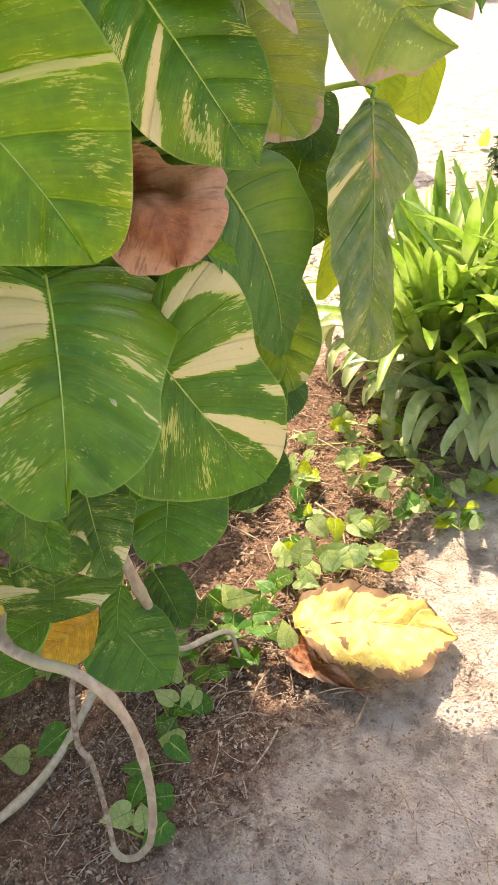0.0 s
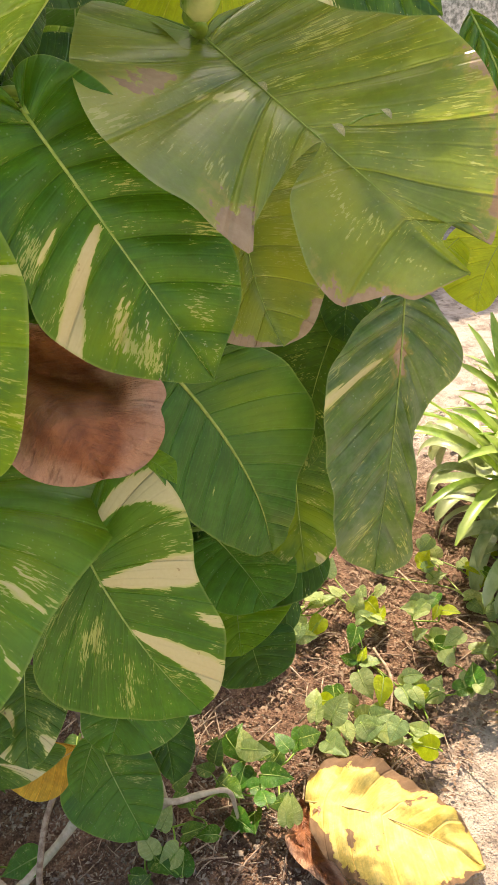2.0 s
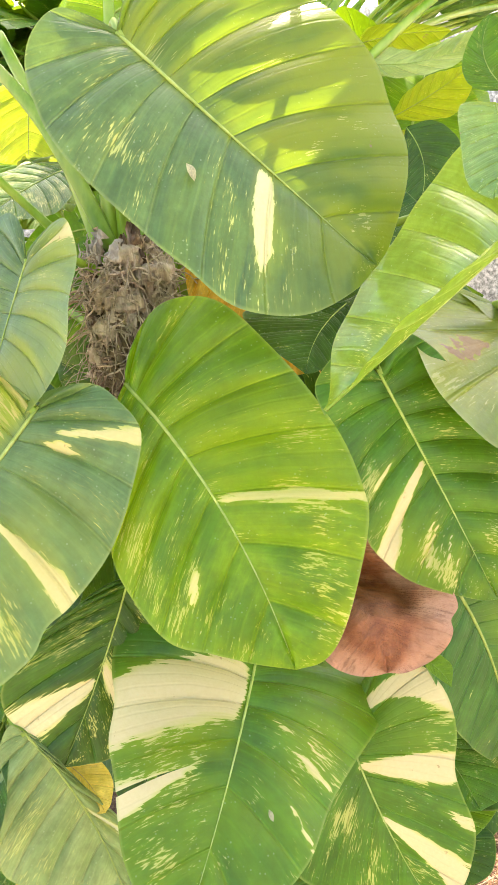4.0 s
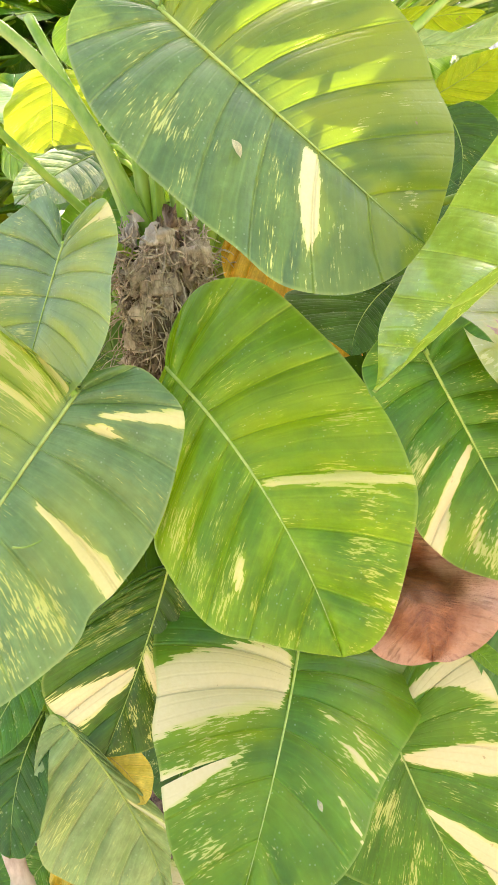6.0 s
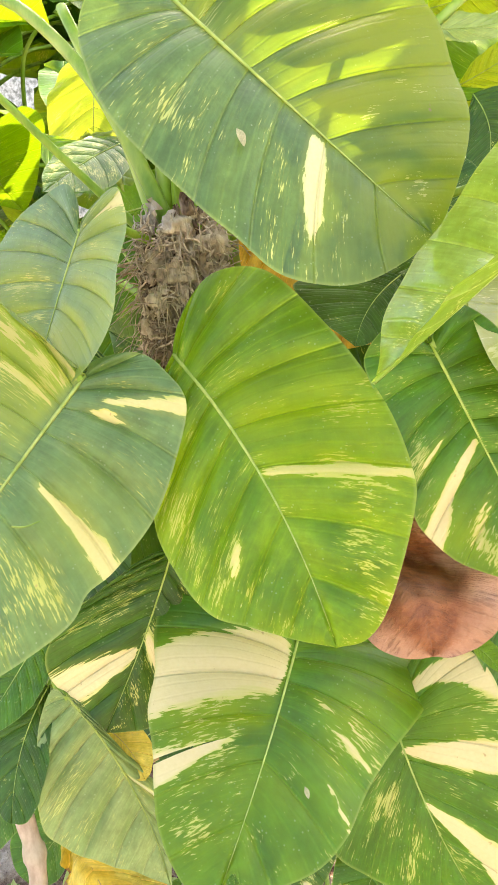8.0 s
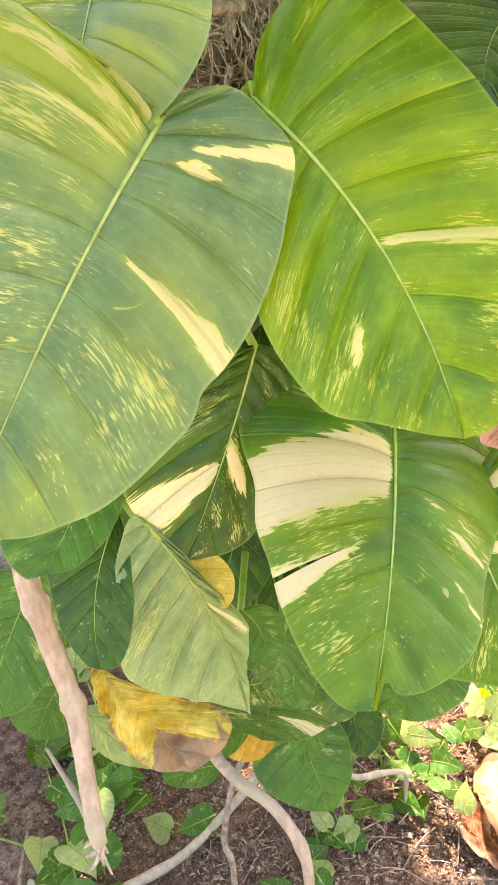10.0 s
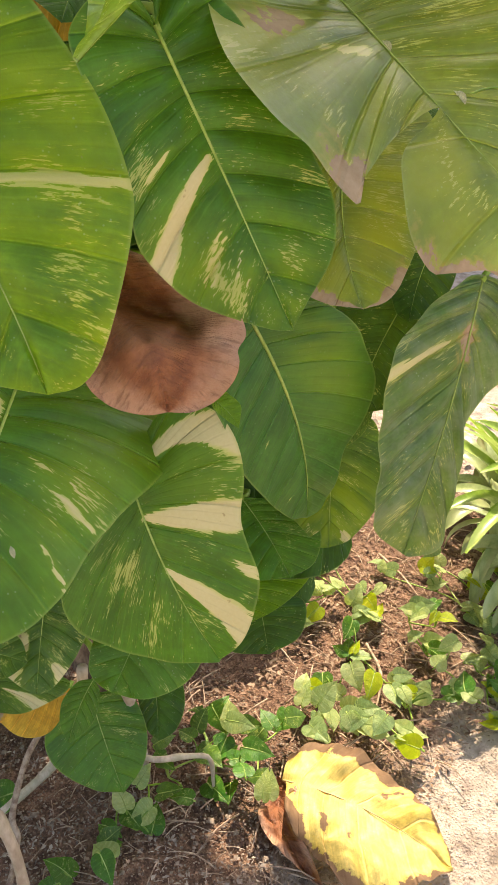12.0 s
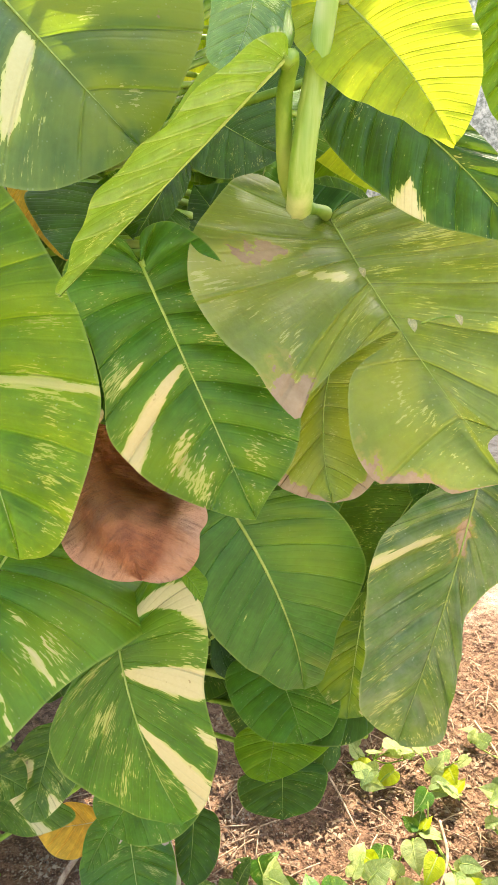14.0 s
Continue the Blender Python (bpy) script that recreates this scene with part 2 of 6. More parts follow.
def ground_material():
    """Dusty sandy soil, with darker crumbly mulch in the bed round the plants."""
    m, add = shader("soil")
    geo = add("NewGeometry", 0)
    sep = m.node_tree.nodes.new("ShaderNodeSeparateXYZ")
    m.node_tree.links.new(geo, sep.inputs[0])
    fine, mid, big = noise_tex(add, geo, 220.0, 5.0, 0.7), noise_tex(add, geo, 38.0, 5.0, 0.65), noise_tex(add, geo, 4.0, 4.0)
    crumbs = add("TexVoronoi", 0, None, Vector=geo, Scale=130.0, Randomness=1.0)
    sand = blend(add, step(add, mid, 0.3, 0.7), rgb(0.35, 0.270, 0.218), rgb(0.54, 0.43, 0.35))
    sand = blend(add, maths(add, "MULTIPLY", step(add, fine, 0.55, 0.75), 0.5), sand, rgb(0.24, 0.19, 0.15))
    mulch = blend(add, step(add, mid, 0.35, 0.65), rgb(0.095, 0.042, 0.024), rgb(0.25, 0.135, 0.083))
    mulch = blend(add, maths(add, "MULTIPLY", step(add, fine, 0.52, 0.66), 0.7), mulch, rgb(0.38, 0.235, 0.155))
    mulch = blend(add, maths(add, "MULTIPLY", step(add, fine, 0.46, 0.34), 0.8), mulch, rgb(0.06, 0.03, 0.018))
    dx = maths(add, "MAXIMUM", maths(add, "MULTIPLY_ADD", sep.outputs[0], 1.05, -0.22), maths(add, "MULTIPLY_ADD", sep.outputs[0], 0.45, -0.0943))
    dy = maths(add, "MINIMUM", maths(add, "MULTIPLY_ADD", sep.outputs[1], 0.55, -1.06), maths(add, "MULTIPLY_ADD", sep.outputs[1], 0.36, -0.694))
    far = maths(add, "SQRT", maths(add, "ADD", maths(add, "MULTIPLY", dx, dx), maths(add, "MULTIPLY", dy, dy)))
    bed = step(add, maths(add, "ADD", far, maths(add, "MULTIPLY_ADD", big, 0.35, maths(add, "MULTIPLY_ADD", mid, 0.25, -0.30))), 0.60, 0.40)
    specks = step(add, noise_tex(add, geo, 330.0, 2.0), 0.60, 0.68)
    sand = blend(add, maths(add, "MULTIPLY", maths(add, "MULTIPLY", specks, 0.5), step(add, mid, 0.40, 0.60)), sand, rgb(0.13, 0.085, 0.06))
    sand = blend(add, maths(add, "MULTIPLY", step(add, big, 0.48, 0.66), 0.45), sand, rgb(0.20, 0.145, 0.105))
    dusty = noise_tex(add, geo, 11.0, 6.0, 0.62)
    sand = blend(add, maths(add, "MULTIPLY", step(add, dusty, 0.46, 0.60), 0.65), sand, rgb(0.57, 0.47, 0.40))
    sand = blend(add, maths(add, "MULTIPLY", step(add, dusty, 0.45, 0.36), 0.6), sand, rgb(0.15, 0.105, 0.08))
    col = blend(add, bed, sand, mulch)
    height = maths(add, "ADD", maths(add, "MULTIPLY", fine, 0.22), maths(add, "MULTIPLY_ADD", mid, 1.0, maths(add, "MULTIPLY", step(add, crumbs, 0.5, 0.0), 0.2)))
    bp = add("Bump", 0, None, Strength=1.0, Distance=0.020, Height=height)
    return finish(m, add, add("BsdfPrincipled", 0, None, Base_Color=col, Roughness=0.95, Normal=bp))


PALE = (0.78, 0.66, 0.40)
MAT = {
    "bright": leaf_material("leaf_bright_green", (0.040, 0.138, 0.008), (0.150, 0.285, 0.012), (0.76, 0.68, 0.26), 0.0, 0.30, lime=(0.42, 0.64, 0.02)),
    "green": leaf_material("leaf_mid_green", (0.014, 0.088, 0.010), (0.056, 0.184, 0.016), PALE, 0.0, 0.24, lime=(0.36, 0.52, 0.02)),
    # Deep green, darkened further so that gaps between leaves read as shade.
    "deep": leaf_material("leaf_deep_green_shaded", (0.008, 0.042, 0.006), (0.038, 0.114, 0.012), PALE, -0.02, 0.14, lime=(0.28, 0.44, 0.02), shine=0.30),
    "mottled": leaf_material("leaf_mottled_green", (0.018, 0.074, 0.006), (0.076, 0.162, 0.011), PALE, 0.02, 0.18, lime=(0.26, 0.42, 0.03), dust=0.08, shine=0.32),
    "dusty": leaf_material("leaf_dusty_green", (0.040, 0.104, 0.018), (0.090, 0.170, 0.034), (0.68, 0.60, 0.34), 0.01, 0.22, lime=(0.28, 0.40, 0.05), rough=0.42, veins=7.0, dust=0.34, shine=0.34, spots=0.55),
    "silver": leaf_material("leaf_silvery_green", (0.034, 0.088, 0.026), (0.100, 0.176, 0.044), (0.78, 0.70, 0.40), -0.01, 0.18, lime=(0.29, 0.43, 0.012), rough=0.36, shine=0.54),
    "olive": leaf_material("leaf_dusty_olive", (0.050, 0.118, 0.012), (0.160, 0.230, 0.024), (0.74, 0.68, 0.36), 0.0, 0.26, lime=(0.46, 0.54, 0.05), rough=0.34, dust=0.15, shine=0.62),
    "smooth": leaf_material("leaf_smooth_green", (0.020, 0.094, 0.013), (0.050, 0.166, 0.024), PALE, -0.14, 0.18, lime=(0.32, 0.48, 0.02), rough=0.42, spots=0.10, shine=0.32),
    "pewter": leaf_material("leaf_pewter_green", (0.056, 0.126, 0.038), (0.110, 0.190, 0.056), (0.70, 0.61, 0.27), -0.02, 0.20, lime=(0.36, 0.52, 0.05), rough=0.38, shine=0.50),
    "gloss": leaf_material("leaf_glossy_lime", (0.080, 0.190, 0.026), (0.180, 0.310, 0.050), (0.80, 0.76, 0.36), 0.0, 0.30, lime=(0.50, 0.66, 0.04), rough=0.24, shine=1.0),
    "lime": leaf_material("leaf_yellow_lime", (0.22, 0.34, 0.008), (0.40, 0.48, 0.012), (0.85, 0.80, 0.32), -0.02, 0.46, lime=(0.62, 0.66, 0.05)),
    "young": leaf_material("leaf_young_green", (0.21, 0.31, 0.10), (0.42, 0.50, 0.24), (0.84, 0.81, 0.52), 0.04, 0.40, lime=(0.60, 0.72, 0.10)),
    "sage": leaf_material("leaf_sage_green", (0.14, 0.23, 0.07), (0.26, 0.35, 0.14), (0.74, 0.72, 0.50), -0.02, 0.26, lime=(0.40, 0.50, 0.12), rough=0.42, dust=0.04),
    "yellow": leaf_material("leaf_ageing_yellow", (0.72, 0.53, 0.06), (0.84, 0.70, 0.17), (0.78, 0.62, 0.16), -0.12, 0.35, lime=(0.75, 0.50, 0.04), rough=0.55),
    "fallen": leaf_material("leaf_fallen_yellow", (0.58, 0.41, 0.085), (0.72, 0.57, 0.18), (0.85, 0.75, 0.40), -0.02, 0.18, lime=(0.75, 0.55, 0.08), rough=0.5, veins=6.0, crust=((0.10, 0.05, 0.025), (0.31, 0.185, 0.10))),
    "orange": leaf_material("leaf_ageing_orange", (0.62, 0.30, 0.02), (0.78, 0.46, 0.05), (0.70, 0.50, 0.16), -0.12, 0.30, lime=(0.65, 0.28, 0.03), rough=0.6),
    "husk_leaf": leaf_material("leaf_scrap_tan", (0.40, 0.34, 0.17), (0.58, 0.52, 0.30), (0.7, 0.6, 0.4), -0.12, 0.15, rough=0.7),
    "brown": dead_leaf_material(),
    "rib": plain_material("midrib_pale_green", (0.25, 0.34, 0.05), (0.42, 0.48, 0.12), 60.0, 0.6, 0.2, 0.001),
    "rib_dry": plain_material("midrib_dry_tan", (0.42, 0.27, 0.10), (0.60, 0.44, 0.20), 60.0, 0.6, 0.2, 0.001),
    "petiole": plain_material("petiole_green", (0.16, 0.30, 0.02), (0.30, 0.44, 0.05), 50.0, 0.4, 0.2, 0.001, (1, 1, 0.15), 0.2, (0.44, 0.52, 0.12)),
    "petiole_pale": plain_material("petiole_pale_green", (0.24, 0.38, 0.05), (0.42, 0.52, 0.14), 90.0, 0.38, 0.2, 0.001, (1, 1, 0.03), 0.2, (0.56, 0.58, 0.28)),
    "cane": plain_material("cane_tan", (0.33, 0.24, 0.165), (0.52, 0.405, 0.30), 70.0, 0.6, 0.4, 0.002, (1, 1, 0.4), 0.0, (0.36, 0.33, 0.20)),
    "fibre": plain_material("rootstock_fibre", (0.10, 0.06, 0.04), (0.34, 0.24, 0.17), 60.0, 0.9, 0.9, 0.008, (1, 1, 0.3), 0.0, (0.07, 0.045, 0.03)),
    "husk": plain_material("dry_husk", (0.27, 0.19, 0.135), (0.70, 0.57, 0.46), 110.0, 0.85, 0.8, 0.003, (1, 1, 0.25), 0.0, (0.44, 0.33, 0.24)),
    "chip": plain_material("bark_chip", (0.10, 0.046, 0.028), (0.33, 0.19, 0.12), 60.0, 0.9, 0.3, 0.001, c=(0.42, 0.29, 0.20)),
    "chip_grey": plain_material("bark_chip_grey", (0.11, 0.075, 0.055), (0.34, 0.26, 0.20), 60.0, 0.9, 0.3, 0.001, c=(0.42, 0.34, 0.27)),
    "twig": plain_material("dry_twig", (0.24, 0.14, 0.09), (0.52, 0.38, 0.27), 80.0, 0.85, 0.3, 0.001),
    "blade": plain_material("strap_leaf_green", (0.18, 0.31, 0.03), (0.34, 0.48, 0.07), 40.0, 0.34, 0.2, 0.001, (1, 1, 0.2), 0.32, (0.40, 0.48, 0.15)),
    "blade_dull": plain_material("strap_leaf_dull", (0.28, 0.35, 0.13), (0.46, 0.51, 0.24), 40.0, 0.32, 0.2, 0.001, (1, 1, 0.2), 0.25, (0.42, 0.45, 0.22)),
    "hedge": plain_material("hedge_leaf", (0.03, 0.06, 0.015), (0.08, 0.13, 0.03), 20.0, 0.6, 0.2, 0.001, (1, 1, 1), 0.25, (0.16, 0.13, 0.06)),
    "pebble": plain_material("crumb_of_earth", (0.15, 0.10, 0.075), (0.36, 0.27, 0.20), 90.0, 0.95, 0.5, 0.002),
    "wall": plain_material("pale_pebble_dash", (0.16, 0.16, 0.13), (0.66, 0.63, 0.56), 30.0, 0.9, 0.6, 0.01),
    "soil": ground_material(),
}


# shapes
def link_mesh(name, bm, material, parent=None, label=""):
    me = bpy.data.meshes.new(name)
    bm.to_mesh(me)
    bm.free()
    return link_data(name, me, material, parent, label)


def link_data(name, me, material, parent=None, label=""):
    me.materials.append(material)
    me.polygons.foreach_set("use_smooth", [True] * len(me.polygons))
    ob = new(name, me)
    ob.parent = parent
    if label:
        tagged(ob, label)
    return ob


def thing(name, place, label, category, group="", kind=""):
    ob = new(name)
    ob.location = place
    tagged(ob, label, category, group, kind)
    return ob


def hold(ob, parent):
    """Parents a mesh given in world places to an Empty that stands elsewhere."""
    ob.parent = parent
    ob.matrix_parent_inverse = Matrix.Translation(-parent.location) if parent.type == "EMPTY" else Matrix()
    return ob


def spline(points, count):
    """Catmull-Rom over the points, resampled to even steps."""
    p = np.array(points, float)
    p = np.vstack([2 * p[0] - p[1], p, 2 * p[-1] - p[-2]])
    out = []
    for i in range(1, len(p) - 2):
        for u in np.linspace(0, 1, 12, endpoint=False):
            out.append(0.5 * (2 * p[i] + (p[i + 1] - p[i - 1]) * u + (2 * p[i - 1] - 5 * p[i] + 4 * p[i + 1] - p[i + 2]) * u ** 2
                              + (3 * p[i] - p[i - 1] - 3 * p[i + 1] + p[i + 2]) * u ** 3))
    out.append(p[-2])
    out = np.array(out)
    d = np.concatenate([[0], np.cumsum(np.linalg.norm(np.diff(out, axis=0), axis=1))])
    at = np.linspace(0, d[-1], count)
    return np.stack([np.interp(at, d, out[:, k]) for k in range(out.shape[1])], 1)


def tube(points, radii, count=16, sides=8, knots=(), flat=1.0, wobble=0.0):
    """A tapered, bent tube with a bmesh of its own; knots are (place along it, swelling)."""
    path = spline(points, count)
    r = np.interp(np.linspace(0, 1, count), np.linspace(0, 1, len(radii)), radii)
    for k, swell in knots:
        r = r * (1 + swell * np.exp(-((np.linspace(0, 1, count) - k) * count / 1.2) ** 2))
    bm = bmesh.new()
    rings = []
    side = Vector((0.31, 0.22, 0.9))
    for i in range(count):
        d = Vector(path[min(i + 1, count - 1)] - path[max(i - 1, 0)]).normalized()
        side = (side - d * side.dot(d)).normalized() if abs(side.dot(d)) < 0.98 else d.orthogonal().normalized()
        up = d.cross(side)
        rr = r[i] * (1 + wobble * noise.noise(Vector(path[i]) * 40))
        rings.append([bm.verts.new(Vector(path[i]) + (side * math.cos(a) + up * math.sin(a) * flat) * rr)
                      for a in (2 * math.pi * k / sides for k in range(sides))])
    for a, b in zip(rings, rings[1:]):
        for k in range(sides):
            bm.faces.new((a[k], a[(k + 1) % sides], b[(k + 1) % sides], b[k]))
    bm.faces.new(rings[0][::-1])
    bm.faces.new(rings[-1])
    return bm


def soft(x, lo, hi, edge):
    return min(1, max(0, (x - lo) / edge + 0.5)) * min(1, max(0, (hi - x) / edge + 0.5))


def stripe(tau, w, side, t0, t1, w0, w1, k0=1, k1=1, slide=0):
    """How deep a place lies in a pale stripe that tapers from k0 of its width to k1 (both 0: a spindle) and slides along the midrib."""
    u = min(1, max(0, (w - w0) / (w1 - w0)))
    wide = (t1 - t0) / 2 * max(0.05, k0 + (k1 - k0) * u + (1 - max(k0, k1)) * math.sin(math.pi * u))
    return min(1, max(0, (1.6 - abs(tau - (t0 + t1) / 2 - slide * u) / wide) / 1.2)) * soft(w, w0, w1 + (0.2 if w1 >= 1 else 0), 0.10)


def leaf(parent, material, label, base, tip, normal, bend, left, right, fold=0.0, arch=0.0, drape=(0.0, 0.0), cream=(), dry=(), gold=(), slit=(), ripple=0.030,
         wave=0.012, veins=9, rib=0.0064, stalk=(), stalk_r=0.005, stalk_mat="petiole", steps=108, cells=12, lean=2.0, seed=0, name="leaf", rib_mat="rib", crumple=0.0, cup=()):
    """One blade: outlines and heights in units of its length, from its base; cream and dry patches by (side, along from, to, out from, to, strength)."""
    b, t = Vector(base), Vector(tip)
    size = (t - b).length
    e1 = (t - b) / size
    n = Vector(normal)
    n = (n - e1 * n.dot(e1)).normalized()
    e2 = n.cross(e1)
    ph = random.Random(seed * 7 + len(label))
    waves = [(ph.uniform(2, 4), ph.uniform(0, 6.3), ph.uniform(0.5, 1)), (ph.uniform(5, 9), ph.uniform(0, 6.3), ph.uniform(0.2, 0.5))]
    verts, faces, uvs, creams, flecks, golds, drys = [], [], [], [], [], [], []
    ribs = []
    folds = fold if isinstance(fold, tuple) else (fold, fold)
    taus = [i / steps for i in range(steps + 1)]

    def place(a, o, h):
        return b + (e1 * a + e2 * o + n * h) * size

    def line(s):
        return bend * 4 * s * (1 - s)

    def lift(a, o):
        side = o - line(min(1, max(0, a)))
        return arch * 4 * a * (1 - a) + drape[0] * a * o + drape[1] * o * o + (folds[0] if side > 0 else folds[1]) * abs(side)
    bands = [((*q[:5], *(q[6:] or (1, 1))), q[5]) for q in cream if len(q) > 6 or q[5] > 0.88]
    flecked = [q for q in cream if len(q) == 6 and q[5] <= 0.88]
    for tau in taus:
        s = tau ** lean
        ribs.append((s, line(s)))
    index = {}
    for sgn, outline in ((1, left), (-1, right)):
        edge = spline([(0.0, 0.0), *outline, (1.0, 0.0)], steps + 1)
        for i, tau in enumerate(taus):
            for j in range(cells + 1):
                if j == 0 and sgn == -1:
                    index[sgn, i, 0] = index[1, i, 0]
                    continue
                w = j / cells
                a = ribs[i][0] + (edge[i][0] - ribs[i][0]) * w
                o = ribs[i][1] + (edge[i][1] - ribs[i][1]) * w
                a -= 0.20 * w * (1 - w) * abs(edge[i][1] - ribs[i][1])
                width = abs(edge[i][1] - ribs[i][1]) + abs(edge[i][0] - ribs[i][0])
                hump = abs(math.sin(math.pi * veins * tau)) ** 0.7 - 0.6
                h = lift(a, o) + ripple * hump * math.sin(math.pi * min(1, w * 1.05)) ** 0.6 * min(1, width * 4)
                h += wave * w * w * sum(k * math.sin(f * tau * 6.28 + p + sgn) for f, p, k in waves)
                if crumple:
                    h += crumple * (noise.noise(Vector((a * 4, o * 4, seed))) + 0.5 * noise.noise(Vector((a * 11, o * 11, seed + 7))))
                for ca, co, ra, ro, ch in cup:
                    h += ch * math.exp(-((a - ca) / ra) ** 2 - ((o - co) / ro) ** 2)
                h -= 0.012 * math.exp(-(w * 9) ** 2)
                index[sgn, i, j] = len(verts)
                verts.append(place(a, o, h))
                uvs.append((tau, 0.5 + 0.5 * sgn * w))
                creams.append(max([k * stripe(tau, w, *q) for q, k in bands if q[0] in (0, sgn)] or [0]))
                flecks.append(max([k * soft(tau, t0, t1, 0.14) * soft(w, w0, w1, 0.3) for sd, t0, t1, w0, w1, k in flecked if sd in (0, sgn)] or [0]))
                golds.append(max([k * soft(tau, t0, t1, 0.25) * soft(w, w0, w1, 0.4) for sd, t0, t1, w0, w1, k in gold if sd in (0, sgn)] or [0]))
                drys.append(max([k * soft(tau, t0, t1, 0.05) * soft(w, w0, w1, 0.2) for sd, t0, t1, w0, w1, k in dry if sd in (0, sgn)] or [0]))
        for sd, at, w0 in slit:
            i = int(at * steps)
            for j in range(int(w0 * cells), cells + 1):
                if sd == sgn and j:
                    shut = 0.5 * (1 - (j / cells - w0) / (1 - w0))
                    p, q = verts[index[sgn, i, j]], verts[index[sgn, i + 1, j]]
                    verts[index[sgn, i, j]], verts[index[sgn, i + 1, j]] = p.lerp(q, shut), q.lerp(p, shut)
        for i in range(steps):
            for j in range(cells):
                if any(sd == sgn and int(at * steps) == i and j / cells >= w0 for sd, at, w0 in slit):
                    continue
                q = (index[sgn, i, j], index[sgn, i + 1, j], index[sgn, i + 1, j + 1], index[sgn, i, j + 1])
                faces.append(q if sgn == 1 else q[::-1])
    me = bpy.data.meshes.new(name)
    me.from_pydata(verts, [], faces)
    layer = me.uv_layers.new(name="vein")
    for lp in me.loops:
        layer.data[lp.index].uv = uvs[lp.vertex_index]
    me.attributes.new("cream", "FLOAT", "POINT").data.foreach_set("value", creams)
    me.attributes.new("fleck", "FLOAT", "POINT").data.foreach_set("value", flecks)
    me.attributes.new("gold", "FLOAT", "POINT").data.foreach_set("value", golds)
    me.attributes.new("dry", "FLOAT", "POINT").data.foreach_set("value", drys)
    blade = hold(link_data(name, me, MAT[material], None, label), parent)
    if rib:
        pts = [place(s, line(s), lift(s, line(s)) - 0.010 + 0.2 * rib) for s in np.linspace(0, 0.97, 7)]
        hold(link_mesh("midrib", tube(pts, (rib * size, rib * size * 0.75, rib * size * 0.4, rib * size * 0.1), 18, 6), MAT[rib_mat]), blade)
    if stalk:
        mid = [Vector(p) for p in stalk]
        first = place(0.02, 0, -0.012)
        hold(link_mesh("petiole", tube([first, *mid], (stalk_r * 0.8, stalk_r, stalk_r * 1.25), 18 + 4 * len(mid), 8), MAT[stalk_mat if rib_mat == "rib" else "rib_dry"]), blade)
    return blade


# the ground, one sheet out to the horizon
def ground_sheet():
    lines_x = sorted(set([round(-0.6 + 0.03 * i, 3) for i in range(75)] + [-400, -120, -40, -15, -6, -3, -1.5, 2.2, 3, 5, 10, 30, 100, 400]))
    lines_y = sorted(set([round(0.6 + 0.03 * i, 3) for i in range(90)] + [-400, -100, -30, -8, -2, 0, 3.6, 4.2, 5, 6, 8, 12, 20, 40, 100, 400]))
    verts = []
    for x in lines_x:
        for y in lines_y:
            near = max(0.0, 1 - max(abs(x - 0.5) - 1.0, abs(y - 1.9) - 1.3, 0) / 0.8)
            z = near * (0.014 * noise.noise(Vector((x * 3, y * 3, 0))) + 0.007 * noise.noise(Vector((x * 11, y * 11, 4)))) - 0.004
            verts.append((x, y, z))
    k = len(lines_y)
    faces = [(i * k + j, (i + 1) * k + j, (i + 1) * k + j + 1, i * k + j + 1) for i in range(len(lines_x) - 1) for j in range(k - 1)]
    me = bpy.data.meshes.new("ground")
    me.from_pydata(verts, [], faces)
    return tagged(link_data("ground", me, MAT["soil"]), "dusty sandy soil with brown mulch under the plants", "ground", kind="structure")


ground_sheet()

# the large variegated climber
plant = thing("variegated_pothos", (0.33, 1.50, 0.0), "large climber with broad green and cream leaves on a fibrous rootstock", "plant")


def trunk_point(z):
    u, low = min(1, max(0, z / 1.47)), min(1, max(0, (0.6 - z) / 0.5))
    return Vector((0.33 + 0.035 * u - 0.10 * math.sin(3.1 * u) - 0.07 * low, 1.56 - 0.185 * u + 0.06 * math.sin(3.1 * u) + 0.09 * low, z))


def stalk_to(base, normal, rise=0.05):
    """The way of a petiole from a blade's base, back behind the blade, to the stem."""
    b, n = Vector(base), Vector(normal).normalized()
    z = min(1.46, max(0.05, b.z - 0.04))
    foot = trunk_point(z)
    back = b - n * 0.035 + Vector((0, 0, rise * 0.4))
    return (back, back.lerp(foot, 0.5) - n * 0.03 + Vector((0, 0, 0.01)), foot)


hold(link_mesh("stem", tube([trunk_point(z) for z in (-0.03, 0.3, 0.6, 0.9, 1.2, 1.36)], (0.032, 0.028, 0.026, 0.028, 0.034, 0.040), 60, 12, wobble=0.35), MAT["fibre"], None, "thick brown fibrous stem"), plant)

